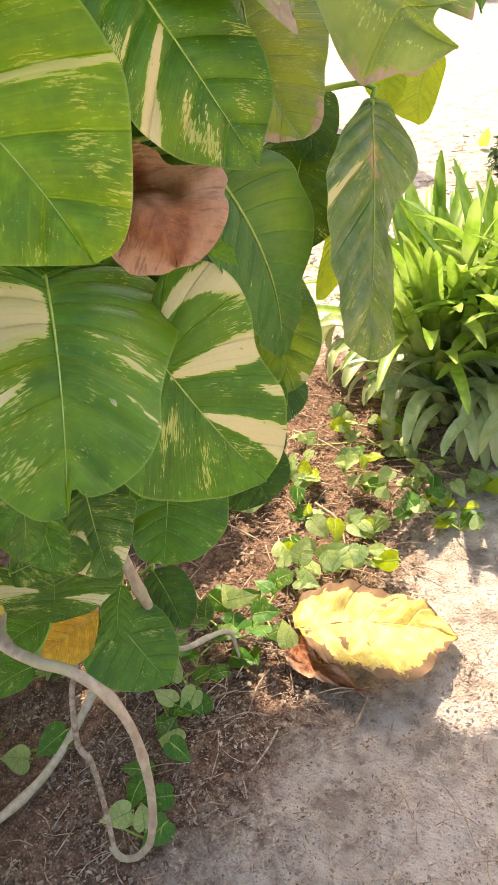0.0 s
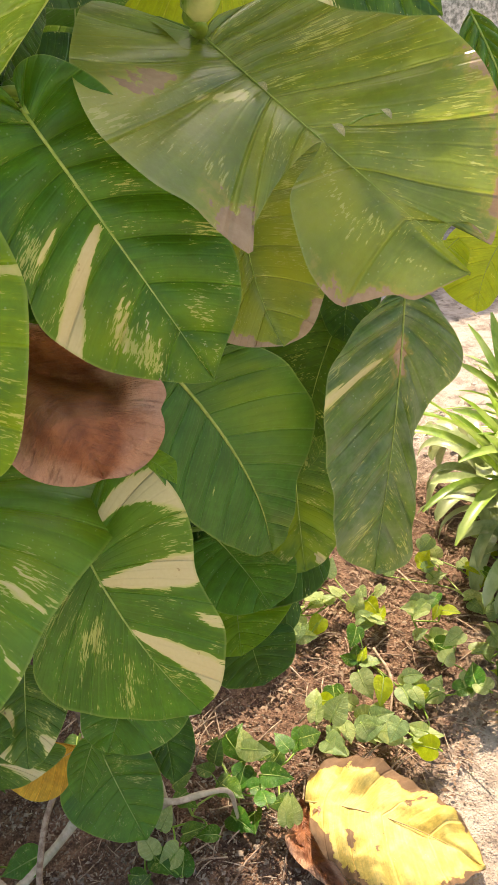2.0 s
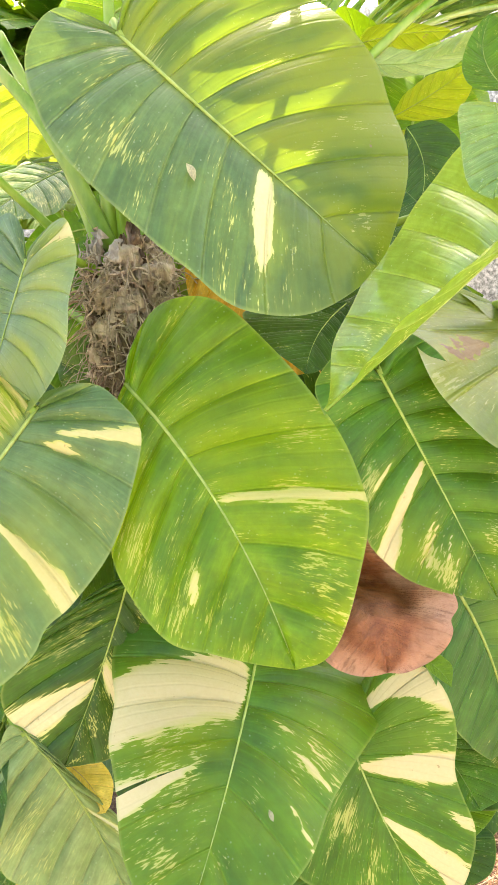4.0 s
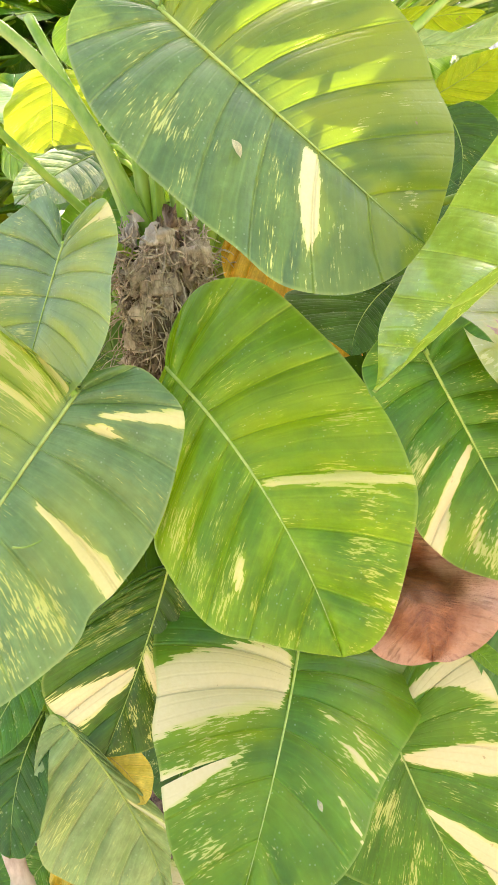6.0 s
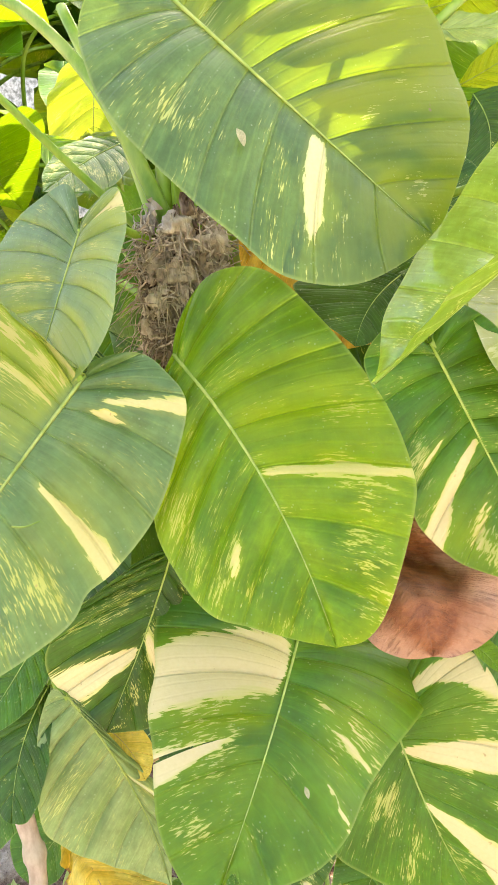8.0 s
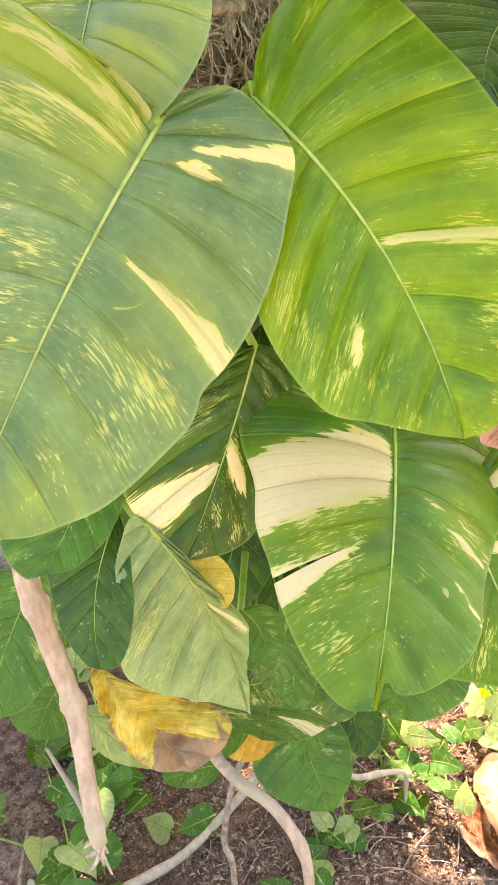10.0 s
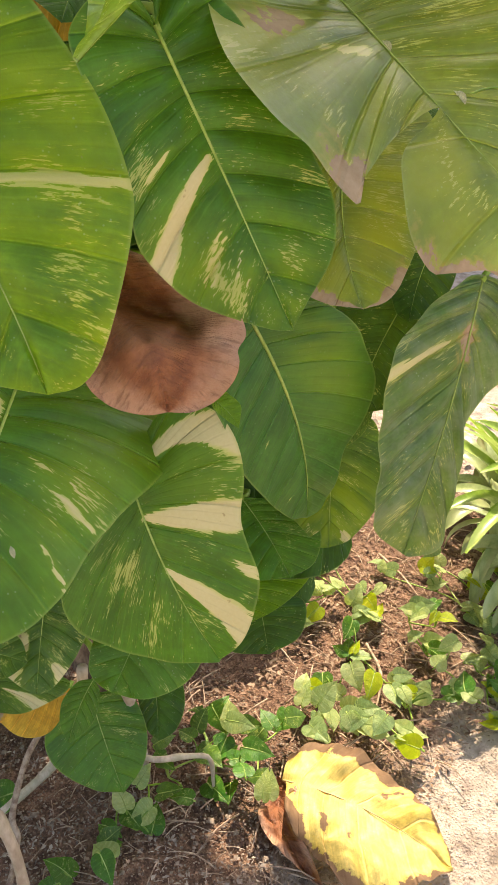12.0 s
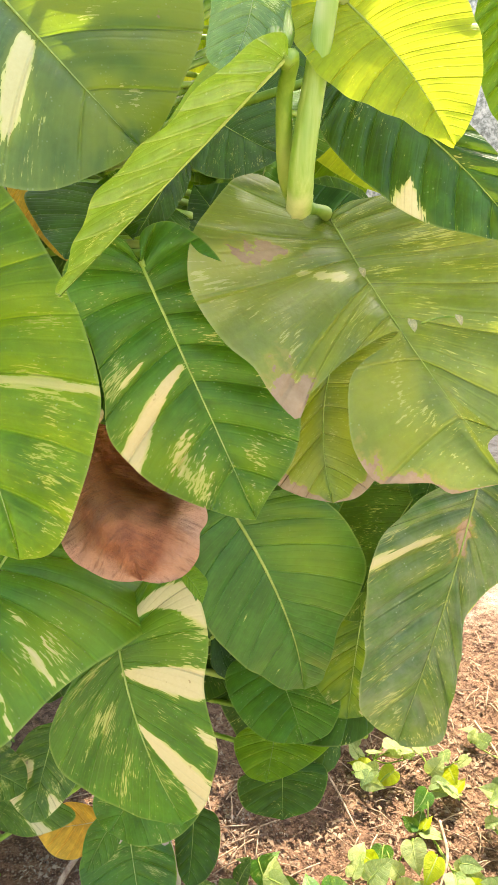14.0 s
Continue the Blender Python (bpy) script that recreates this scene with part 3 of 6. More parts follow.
leaf(plant, "bright", "broad bright green leaf with one pale yellow cross streak", (0.506, 1.274, 1.391), (0.698, 1.319, 1.127), (0.67, -0.64, 0.38), 0.06,
     ((-0.11, 0.09), (-0.16, 0.23), (-0.07, 0.37), (0.17, 0.44), (0.46, 0.47), (0.67, 0.44), (0.78, 0.38), (0.96, 0.2), (1.02, 0.09)),
     ((0.1, -0.1), (0.32, -0.23), (0.51, -0.29), (0.73, -0.27), (0.83, -0.18), (0.92, -0.09)),
     fold=(0.11, 0.05), arch=0.063, drape=(-0.05, -0.08), seed=0, stalk=stalk_to((0.506, 1.274, 1.391), (0.67, -0.64, 0.38)), cream=((1, 0.676, 0.698, 0.02, 1, 0.90, 0.8, 0.8, -0.008), (1, 0.672, 0.690, 0.02, 0.35, 0.8, 1, 0, -0.006), (1, 0.82, 0.92, 0.88, 1, 0.45, 0.3, 1), (-1, 0.695, 0.722, 0.42, 0.74, 0.95, 0, 0, 0.02), (-1, 0.64, 0.78, 0.4, 0.9, 0.88), (-1, 0.40, 0.62, 0.6, 1, 0.85), (0, 0.80, 0.99, 0.72, 1, 0.88), (1, 0.5, 0.9, 0.5, 1, 0.5)), gold=((1, 0.50, 0.66, 0.1, 0.9, 0.8), (-1, 0.34, 0.50, 0.5, 1.1, 0.7), (0, 0.85, 1.05, 0.8, 1.1, 0.4)), ripple=0.036)
leaf(plant, "green", "broad green leaf with a wide cream band and a torn slit", (0.617, 1.339, 1.109), (0.734, 1.152, 0.968), (0.65, -0.15, 0.74), 0.01,
     ((-0.04, 0.08), (-0.12, 0.22), (-0.25, 0.42), (-0.25, 0.62), (-0.17, 0.68), (0.06, 0.61), (0.3, 0.49), (0.47, 0.42), (0.63, 0.38), (0.71, 0.35), (0.81, 0.29), (0.90, 0.18), (0.94, 0.07), (0.91, 0.02)),
     ((-0.06, -0.22), (-0.07, -0.4), (-0.04, -0.56), (0.09, -0.56), (0.24, -0.53), (0.38, -0.47), (0.52, -0.44), (0.64, -0.37), (0.75, -0.32), (0.85, -0.27), (0.93, -0.2), (0.99, -0.12), (1.01, -0.07)),
     fold=(-0.14, 0.13), arch=0.032, drape=(0.26, -0.42), seed=1, stalk=stalk_to((0.617, 1.339, 1.109), (0.65, -0.15, 0.74)), lean=2.4, cream=((-1, 0.39, 0.58, 0, 1, 1.7, 1, 0.63, 0.085), (-1, 0.69, 0.76, 0.4, 1, 1.1, 0.1, 1, 0.01), (-1, 0.63, 0.76, 0.1, 1, 0.88), (-1, 0.80, 0.92, 0.15, 0.9, 0.85), (1, 0.56, 0.585, 0.15, 0.5, 0.58, 0, 0, 0.03), (1, 0.614, 0.632, 0.40, 1, 0.70, 0, 0.3, 0.02), (1, 0.584, 0.597, 0.5, 0.95, 0.70, 0, 0, 0.02), (1, 0.57, 0.66, 0.4, 1, 0.86), (1, 0.710, 0.728, 0.60, 1, 0.70, 0, 0.7, 0.02), (0, 0.1, 0.4, 0.2, 1, 0.4)), gold=((-1, 0.50, 0.75, 0, 0.9, 0.8), (1, 0.5, 0.65, 0.4, 0.9, 0.7), (0, 0.70, 1.2, -0.2, 1.2, 0.25)), slit=((-1, 0.715, 0.45),))
leaf(plant, "pewter", "large grey-green leaf with yellow streaks near its base", (0.506, 1.18, 1.385), (0.577, 0.934, 1.172), (0.82, -0.22, 0.52), -0.02,
     ((-0.05, 0), (-0.12, 0.09), (-0.12, 0.18), (-0.06, 0.29), (0.1, 0.35), (0.26, 0.38), (0.43, 0.36), (0.52, 0.33), (0.62, 0.33), (0.82, 0.24), (0.91, 0.16), (0.96, 0.1)),
     ((0, -0.06), (-0.02, -0.12), (-0.04, -0.25), (-0.08, -0.37), (0, -0.47), (0.2, -0.51), (0.49, -0.42), (0.73, -0.27), (0.91, -0.13)),
     fold=(0.21, -0.04), arch=-0.046, drape=(-0.25, -0.34), seed=2, stalk=stalk_to((0.506, 1.18, 1.385), (0.82, -0.22, 0.52)), cream=((1, 0.545, 0.592, 0.2, 1, 1.08, 0.25, 0.9, -0.01), (1, 0.265, 0.305, 0.28, 1, 1.02, 0.3, 0.8, -0.04), (1, 0.31, 0.338, 0.2, 0.52, 0.97, 0, 0), (-1, 0.12, 0.21, 0.02, 0.75, 0.66, 0.6, 0.3, 0.04), (-1, 0.23, 0.30, 0.02, 0.8, 0.62, 0.5, 0.3, 0.03), (-1, 0.33, 0.38, 0.0, 0.7, 0.6, 0.5, 0, 0.02), (-1, 0.04, 0.48, 0.0, 0.95, 0.88), (1, 0.62, 0.98, 0.2, 0.9, 0.7), (-1, 0.55, 0.9, 0.2, 0.9, 0.5)), gold=((1, 0.50, 0.64, 0.3, 1, 0.6), (-1, 0.02, 0.46, -0.2, 0.95, 1.1), (0, 0.86, 1.1, 0.4, 1.2, 0.6)))
# Its gold mask puts the back light of one half into the colour.
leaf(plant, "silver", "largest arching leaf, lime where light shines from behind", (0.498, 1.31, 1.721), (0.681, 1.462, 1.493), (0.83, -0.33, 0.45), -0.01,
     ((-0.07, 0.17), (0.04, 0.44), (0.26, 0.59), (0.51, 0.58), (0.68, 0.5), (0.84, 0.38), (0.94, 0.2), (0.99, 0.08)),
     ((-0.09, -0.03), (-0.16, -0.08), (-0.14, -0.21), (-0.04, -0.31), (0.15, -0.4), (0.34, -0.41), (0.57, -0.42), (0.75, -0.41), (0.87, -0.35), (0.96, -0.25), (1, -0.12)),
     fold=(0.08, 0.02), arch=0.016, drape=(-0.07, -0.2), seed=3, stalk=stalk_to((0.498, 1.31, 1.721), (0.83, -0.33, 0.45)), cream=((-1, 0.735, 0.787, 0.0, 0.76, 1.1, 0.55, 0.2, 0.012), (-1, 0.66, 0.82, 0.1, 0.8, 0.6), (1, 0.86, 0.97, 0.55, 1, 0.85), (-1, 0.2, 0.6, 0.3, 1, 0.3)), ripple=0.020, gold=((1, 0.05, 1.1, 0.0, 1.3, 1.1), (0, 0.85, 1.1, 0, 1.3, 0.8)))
leaf(plant, "green", "long glossy green leaf with a cream patch beside its midrib", (0.684, 1.457, 1.394), (0.774, 1.534, 1.15), (0.9, -0.37, 0.22), 0.00,
     ((-0.09, 0.05), (-0.08, 0.16), (0.04, 0.24), (0.24, 0.28), (0.43, 0.3), (0.63, 0.31), (0.75, 0.28), (0.86, 0.19), (0.94, 0.07)),
     ((-0.1, -0.03), (-0.13, -0.12), (-0.08, -0.24), (0.01, -0.27), (0.18, -0.27), (0.35, -0.3), (0.49, -0.35), (0.61, -0.33), (0.76, -0.26), (0.94, -0.09)),
     fold=(-0.03, 0.16), arch=0.013, drape=(0.19, -0.16), seed=4, stalk=stalk_to((0.684, 1.457, 1.394), (0.9, -0.37, 0.22)), cream=((-1, 0.585, 0.638, 0.06, 1, 1.35, 0.4, 1, 0.065), (-1, 0.505, 0.545, 0.36, 0.90, 0.62, 0, 0, 0.012), (-1, 0.715, 0.730, 0.1, 0.8, 0.72, 0, 0, 0.05), (-1, 0.745, 0.759, 0.2, 0.95, 0.72, 0, 0, 0.05), (-1, 0.79, 0.803, 0.1, 0.7, 0.72, 0, 0, 0.04), (-1, 0.83, 0.842, 0.15, 0.85, 0.72, 0, 0, 0.04), (-1, 0.47, 0.57, 0.35, 0.95, 0.86), (-1, 0.70, 0.85, 0.08, 0.9, 0.84), (0, 0.88, 1, 0.5, 1, 0.88), (0, 0.72, 0.97, 0.3, 0.95, 0.8), (1, 0.3, 0.8, 0.3, 1, 0.45)), gold=((0, 0.85, 1, 0.2, 1, 0.7), (-1, 0.66, 0.9, 0.4, 1, 0.6)))
leaf(plant, "olive", "wide dusty olive leaf, torn to its midrib, with dried edges", (0.674, 1.683, 1.43), (0.96, 1.668, 1.235), (0.47, -0.51, 0.73), -0.03,
     ((-0.03, 0.11), (0.09, 0.26), (0.35, 0.34), (0.58, 0.34), (0.74, 0.29), (0.85, 0.24), (0.94, 0.14), (0.99, 0.07), (0.95, 0.07), (0.91, 0.06), (0.89, 0.03), (0.9, 0), (0.95, 0)),
     ((0.04, -0.09), (-0.09, -0.08), (-0.28, -0.08), (-0.33, -0.15), (-0.21, -0.26), (-0.03, -0.38), (0.1, -0.45), (0.23, -0.5), (0.32, -0.51), (0.44, -0.49), (0.51, -0.45), (0.58, -0.44), (0.64, -0.42), (0.66, -0.4), (0.62, -0.37), (0.58, -0.3), (0.54, -0.21), (0.51, -0.1), (0.51, -0.04), (0.54, -0.1), (0.56, -0.17), (0.6, -0.23), (0.69, -0.28), (0.76, -0.3), (0.83, -0.28), (0.85, -0.23), (0.89, -0.15), (0.94, -0.12), (0.97, -0.06)),
     fold=(-0.09, 0.26), arch=0.047, drape=(0.44, 0.62), seed=5, stalk=stalk_to((0.674, 1.683, 1.43), (0.47, -0.51, 0.73)), ripple=0.020, steps=150, rib=0.0035, dry=((-1, 0.540, 0.595, 0.80, 1.1, 1.1), (-1, 0.861, 0.931, 0.86, 1.2, 0.9), (-1, 0.921, 1.1, 0.95, 1.2, 1.0), (1, 0.55, 0.9, 0.965, 1.2, 0.9), (-1, 0.365, 0.405, 0.38, 0.72, 1.05)), cup=((0.95, -0.25, 0.22, 0.22, -0.14),), cream=((-1, 0.49, 0.53, 0.12, 0.36, 1.2, 0.8, 0.3, -0.07), (0, 0.3, 1, 0.1, 0.9, 0.3), (1, 0.1, 0.9, 0.1, 0.9, 0.35), (-1, 0.34, 0.46, 0.55, 1, 0.7)), gold=((-1, 0.32, 0.50, 0.55, 1.1, 1.0), (-1, 0.72, 0.82, 0.1, 1, 1.2), (-1, 0.3, 1.0, 0.2, 1, 0.35)))
leaf(plant, "green", "round green leaf with three broad cream bands", (0.659, 1.427, 0.972), (0.757, 1.457, 0.786), (0.55, -0.82, 0.16), -0.01,
     ((-0.2, 0.13), (-0.31, 0.33), (-0.24, 0.51), (-0.09, 0.59), (0.11, 0.56), (0.32, 0.45), (0.59, 0.42), (0.76, 0.32), (0.92, 0.17)),
     ((-0.02, -0.14), (0.14, -0.38), (0.33, -0.57), (0.52, -0.6), (0.73, -0.46), (0.9, -0.25)),
     fold=(0.04, 0.01), arch=0.064, drape=(-0.06, 0), seed=6, stalk=stalk_to((0.659, 1.427, 0.972), (0.55, -0.82, 0.16)), lean=4.2, cream=((1, 0.19, 0.29, 0.28, 1, 1.75, 0.6, 1, 0.145), (1, 0.585, 0.668, 0.0, 1, 1.7, 0.4, 0.75, -0.05), (1, 0.765, 0.862, 0.0, 1, 1.5, 0.25, 1, 0.065), (1, 0.88, 0.98, 0.0, 0.8, 0.88), (1, 0.40, 0.56, 0.3, 1, 0.8), (1, 0.68, 0.75, 0.7, 1, 0.7, 0, 0.8), (-1, 0.3, 0.9, 0.2, 0.9, 0.7)), gold=((1, 0.42, 0.56, 0.4, 1, 0.4),), ripple=0.010)
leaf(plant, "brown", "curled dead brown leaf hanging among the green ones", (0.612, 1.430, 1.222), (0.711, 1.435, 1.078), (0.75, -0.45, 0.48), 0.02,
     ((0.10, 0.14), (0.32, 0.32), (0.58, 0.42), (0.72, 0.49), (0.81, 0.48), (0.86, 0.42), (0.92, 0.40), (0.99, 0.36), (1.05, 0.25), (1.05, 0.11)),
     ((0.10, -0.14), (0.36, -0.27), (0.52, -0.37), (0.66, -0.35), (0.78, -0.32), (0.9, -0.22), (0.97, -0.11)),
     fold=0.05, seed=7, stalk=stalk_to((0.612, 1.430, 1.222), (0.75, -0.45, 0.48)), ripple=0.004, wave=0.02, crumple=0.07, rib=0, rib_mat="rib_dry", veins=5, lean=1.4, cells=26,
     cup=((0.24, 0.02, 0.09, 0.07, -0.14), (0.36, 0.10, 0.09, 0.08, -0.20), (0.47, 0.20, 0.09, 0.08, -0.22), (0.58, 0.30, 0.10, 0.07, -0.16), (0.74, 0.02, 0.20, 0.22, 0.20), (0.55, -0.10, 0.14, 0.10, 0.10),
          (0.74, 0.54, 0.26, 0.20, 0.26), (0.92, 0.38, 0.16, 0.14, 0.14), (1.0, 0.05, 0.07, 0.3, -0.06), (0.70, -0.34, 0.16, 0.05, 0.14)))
leaf(plant, "smooth", "smooth deep green leaf hanging behind the others", (0.724, 1.528, 1.152), (0.704, 1.658, 0.853), (0.99, -0.1, -0.11), 0.03,
     ((0.07, 0.2), (0.21, 0.32), (0.47, 0.36), (0.65, 0.25), (0.84, 0.13), (1.01, 0.08)),
     ((-0.03, -0.06), (0.02, -0.16), (0.08, -0.22), (0.21, -0.23), (0.42, -0.23), (0.69, -0.16), (0.89, -0.08)),
     fold=(0.02, 0.08), arch=0.063, drape=(0.15, 0.01), seed=8, stalk=stalk_to((0.724, 1.528, 1.152), (0.99, -0.1, -0.11)), ripple=0.012, gold=((1, 0.2, 0.6, 0.2, 0.9, 0.5),))
leaf(plant, "olive", "olive leaf tip with a dried tan margin", (0.712, 1.678, 1.312), (0.793, 1.614, 1.157), (0.72, -0.42, 0.55), -0.08,
     ((-0.2, 0.18), (-0.15, 0.40), (0.08, 0.54), (0.34, 0.50), (0.58, 0.37), (0.81, 0.25), (0.95, 0.14)),
     ((0.12, -0.21), (0.53, -0.26), (0.88, -0.33), (0.97, -0.19)),
     fold=0, arch=0, seed=9, stalk=stalk_to((0.712, 1.678, 1.312), (0.72, -0.42, 0.55)), dry=((-1, 0.62, 1.1, 0.84, 1.2, 1.0), (1, 0.80, 1.1, 0.84, 1.2, 1.0)), cream=((0, 0.4, 0.8, 0.2, 0.9, 0.7),), gold=((0, 0.4, 0.9, 0.2, 0.9, 0.9),), ripple=0.010)
leaf(plant, "dusty", "narrow drooping grey-green leaf with pale mottling", (0.816, 1.807, 1.159), (0.809, 1.725, 0.818), (0.95, -0.31, 0.06), 0.01,
     ((0.03, 0.11), (0.15, 0.22), (0.25, 0.26), (0.43, 0.12), (0.55, 0.1), (0.75, 0.14), (0.93, 0.17), (1, 0.13)),
     ((0.02, -0.1), (0.15, -0.22), (0.3, -0.31), (0.46, -0.29), (0.65, -0.24), (0.81, -0.22), (0.91, -0.15)),
     fold=(0.09, 0.05), arch=0.015, drape=(-0.04, -0.14), seed=10, stalk=stalk_to((0.816, 1.807, 1.159), (0.95, -0.31, 0.06)), rib=0.004, cream=((-1, 0.34, 0.48, 0.2, 1, 0.7), (-1, 0.385, 0.435, 0.30, 1, 0.85, 0.4, 0.9, -0.02), (0, 0.80, 0.98, 0.3, 1, 0.6)), gold=((-1, 0.38, 0.48, 0.1, 0.7, 0.8), (0, 0.85, 1, 0.2, 1, 0.5)), dry=((0, 0.38, 0.52, -0.2, 0.12, 0.62),))
leaf(plant, "mottled", "small dark leaf with a yellow tip", (0.594, 1.851, 0.889), (0.656, 1.776, 0.724), (0.61, -0.61, 0.51), -0.01,
     ((-0.01, 0.28), (0.28, 0.38), (0.62, 0.37), (0.91, 0.18)),
     ((0.14, -0.16), (0.34, -0.3), (0.68, -0.36), (0.91, -0.17), (1, -0.08)),
     fold=0, arch=0, seed=11, stalk=stalk_to((0.594, 1.851, 0.889), (0.61, -0.61, 0.51)), cream=((0, 0.86, 0.93, 0.5, 1, 0.92, 0, 0.6),), gold=((0, 0.6, 1, 0.0, 1, 1.0), (-1, 0.2, 0.7, 0.2, 1, 0.6)), ripple=0.010)
leaf(plant, "mottled", "small leaf mottled with yellow", (0.666, 1.822, 0.978), (0.652, 1.751, 0.9), (0.52, -0.68, 0.52), 0.02,
     ((0.19, 0.21), (0.53, 0.31), (0.86, 0.21)),
     ((0.22, -0.19), (0.63, -0.17), (0.84, -0.09)),
     fold=0, arch=0, seed=12, stalk=stalk_to((0.666, 1.822, 0.978), (0.52, -0.68, 0.52)), cream=((0, 0.3, 0.9, 0.2, 1, 0.5),), ripple=0.010)
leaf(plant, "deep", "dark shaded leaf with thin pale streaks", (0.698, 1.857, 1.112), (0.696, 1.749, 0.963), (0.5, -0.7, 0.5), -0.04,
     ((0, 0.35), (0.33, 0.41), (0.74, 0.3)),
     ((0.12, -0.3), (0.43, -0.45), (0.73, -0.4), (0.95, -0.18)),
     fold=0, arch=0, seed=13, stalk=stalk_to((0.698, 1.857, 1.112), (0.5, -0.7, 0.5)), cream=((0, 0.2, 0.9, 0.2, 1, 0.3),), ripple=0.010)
leaf(plant, "green", "small rounded dark green leaf", (0.523, 1.724, 0.775), (0.638, 1.713, 0.693), (0.45, -0.55, 0.7), 0.03,
     ((0.27, 0.33), (0.57, 0.5), (0.79, 0.51), (1, 0.29)),
     ((-0.08, -0.35), (0.07, -0.54), (0.45, -0.54), (0.81, -0.35)),
     fold=0, arch=0, seed=14, stalk=stalk_to((0.523, 1.724, 0.775), (0.45, -0.55, 0.7)), cream=((1, 0.5, 0.8, 0.2, 0.6, 0.4),), ripple=0.010)
leaf(plant, "bright", "small yellow-green leaf low on the plant", (0.551, 1.725, 0.667), (0.6, 1.674, 0.61), (0.39, -0.49, 0.78), 0.01,
     ((-0.02, 0.7), (0.12, 1), (0.48, 0.78), (0.82, 0.36)),
     ((0.17, -0.48), (0.49, -0.67), (0.92, -0.37)),
     fold=0, arch=0, seed=15, stalk=stalk_to((0.551, 1.725, 0.667), (0.39, -0.49, 0.78)), ripple=0.010)
leaf(plant, "deep", "small dark green leaf low on the plant", (0.562, 1.731, 0.594), (0.618, 1.695, 0.543), (0.39, -0.49, 0.78), 0,
     ((0.01, 0.64), (0.26, 0.85), (0.78, 0.62)),
     ((0.19, -0.65), (0.38, -0.86), (0.82, -0.69)),
     fold=0, arch=0, seed=16, stalk=stalk_to((0.562, 1.731, 0.594), (0.39, -0.49, 0.78)), ripple=0.010)
leaf(plant, "green", "dark leaf with a ruffled margin", (0.548, 1.532, 0.704), (0.573, 1.435, 0.617), (0.5, -0.5, 0.7), 0,
     ((-0.07, 0.51), (0.19, 0.68), (0.58, 0.66), (0.9, 0.37)),
     ((0.06, -0.38), (0.32, -0.43), (0.76, -0.36), (0.94, -0.25)),
     fold=0, arch=0, seed=17, stalk=stalk_to((0.548, 1.532, 0.704), (0.5, -0.5, 0.7)), wave=0.05, cream=((0, 0.85, 1, 0.6, 1, 0.5),), ripple=0.010)
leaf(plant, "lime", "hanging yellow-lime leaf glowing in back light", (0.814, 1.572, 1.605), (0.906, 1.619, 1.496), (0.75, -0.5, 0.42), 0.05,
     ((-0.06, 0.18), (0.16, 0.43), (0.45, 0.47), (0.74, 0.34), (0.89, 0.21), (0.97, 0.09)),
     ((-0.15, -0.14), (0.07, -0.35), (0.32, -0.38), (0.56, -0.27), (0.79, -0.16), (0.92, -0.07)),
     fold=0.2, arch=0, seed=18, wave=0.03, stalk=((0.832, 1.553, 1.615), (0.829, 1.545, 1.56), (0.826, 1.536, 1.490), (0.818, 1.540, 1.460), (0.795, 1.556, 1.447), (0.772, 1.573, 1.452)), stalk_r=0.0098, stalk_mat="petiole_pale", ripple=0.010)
leaf(plant, "deep", "bluish green leaf with two cream splashes", (0.75, 1.626, 1.558), (0.903, 1.721, 1.42), (0.73, -0.52, 0.45), 0.06,
     ((0.11, 0.17), (0.42, 0.2), (0.67, 0.19), (0.88, 0.14)),
     ((-0.01, -0.11), (0.14, -0.23), (0.37, -0.25), (0.59, -0.23), (0.8, -0.14)),
     fold=0, arch=0, seed=19, stalk=stalk_to((0.75, 1.626, 1.558), (0.73, -0.52, 0.45)), cream=((-1, 0.55, 0.70, 0.6, 1, 0.95, 0, 1),))
leaf(plant, "gloss", "folded glossy leaf curling over its arched petiole", (0.854, 1.497, 1.553), (0.694, 1.373, 1.37), (-0.12, -0.77, 0.63), 0,
     ((-0.03, 0.06), (0.15, 0.12), (0.4, 0.15), (0.7, 0.11), (0.9, 0.05)),
     ((-0.05, -0.27), (0.03, -0.47), (0.17, -0.55), (0.42, -0.48), (0.63, -0.38), (0.86, -0.22)),
     fold=(1.0, 0.05), arch=0, seed=20, stalk=((0.846, 1.508, 1.552), (0.822, 1.519, 1.530), (0.806, 1.531, 1.496), (0.788, 1.548, 1.468), (0.775, 1.568, 1.450), (0.768, 1.576, 1.446)), stalk_r=0.0072, cream=((0, 0.75, 0.95, 0.3, 1, 0.4),))
leaf(plant, "gloss", "upright pale green leaf behind the folded one", (0.764, 1.526, 1.626), (0.79, 1.486, 1.545), (0.5, -0.7, 0.5), 0.07,
     ((0.02, 0.26), (0.44, 0.43), (0.85, 0.36)),
     ((-0.02, -0.32), (0.41, -0.3), (0.84, -0.22)),
     fold=0, arch=0, seed=21, cream=((1, 0.4, 0.6, 0.2, 0.8, 0.6),), ripple=0.010)
leaf(plant, "deep", "dark leaf in shade with grey-green streaks", (0.483, 1.622, 1.547), (0.604, 1.667, 1.492), (0.51, -0.56, 0.66), -0.03,
     ((0.02, 0.23), (0.21, 0.45), (0.56, 0.38), (0.86, 0.15)),
     ((0.13, -0.24), (0.4, -0.49), (0.71, -0.46), (0.93, -0.26)),
     fold=0, arch=0, seed=22, stalk=stalk_to((0.483, 1.622, 1.547), (0.51, -0.56, 0.66)), cream=((0, 0.4, 0.9, 0.2, 0.9, 0.35),), ripple=0.010)
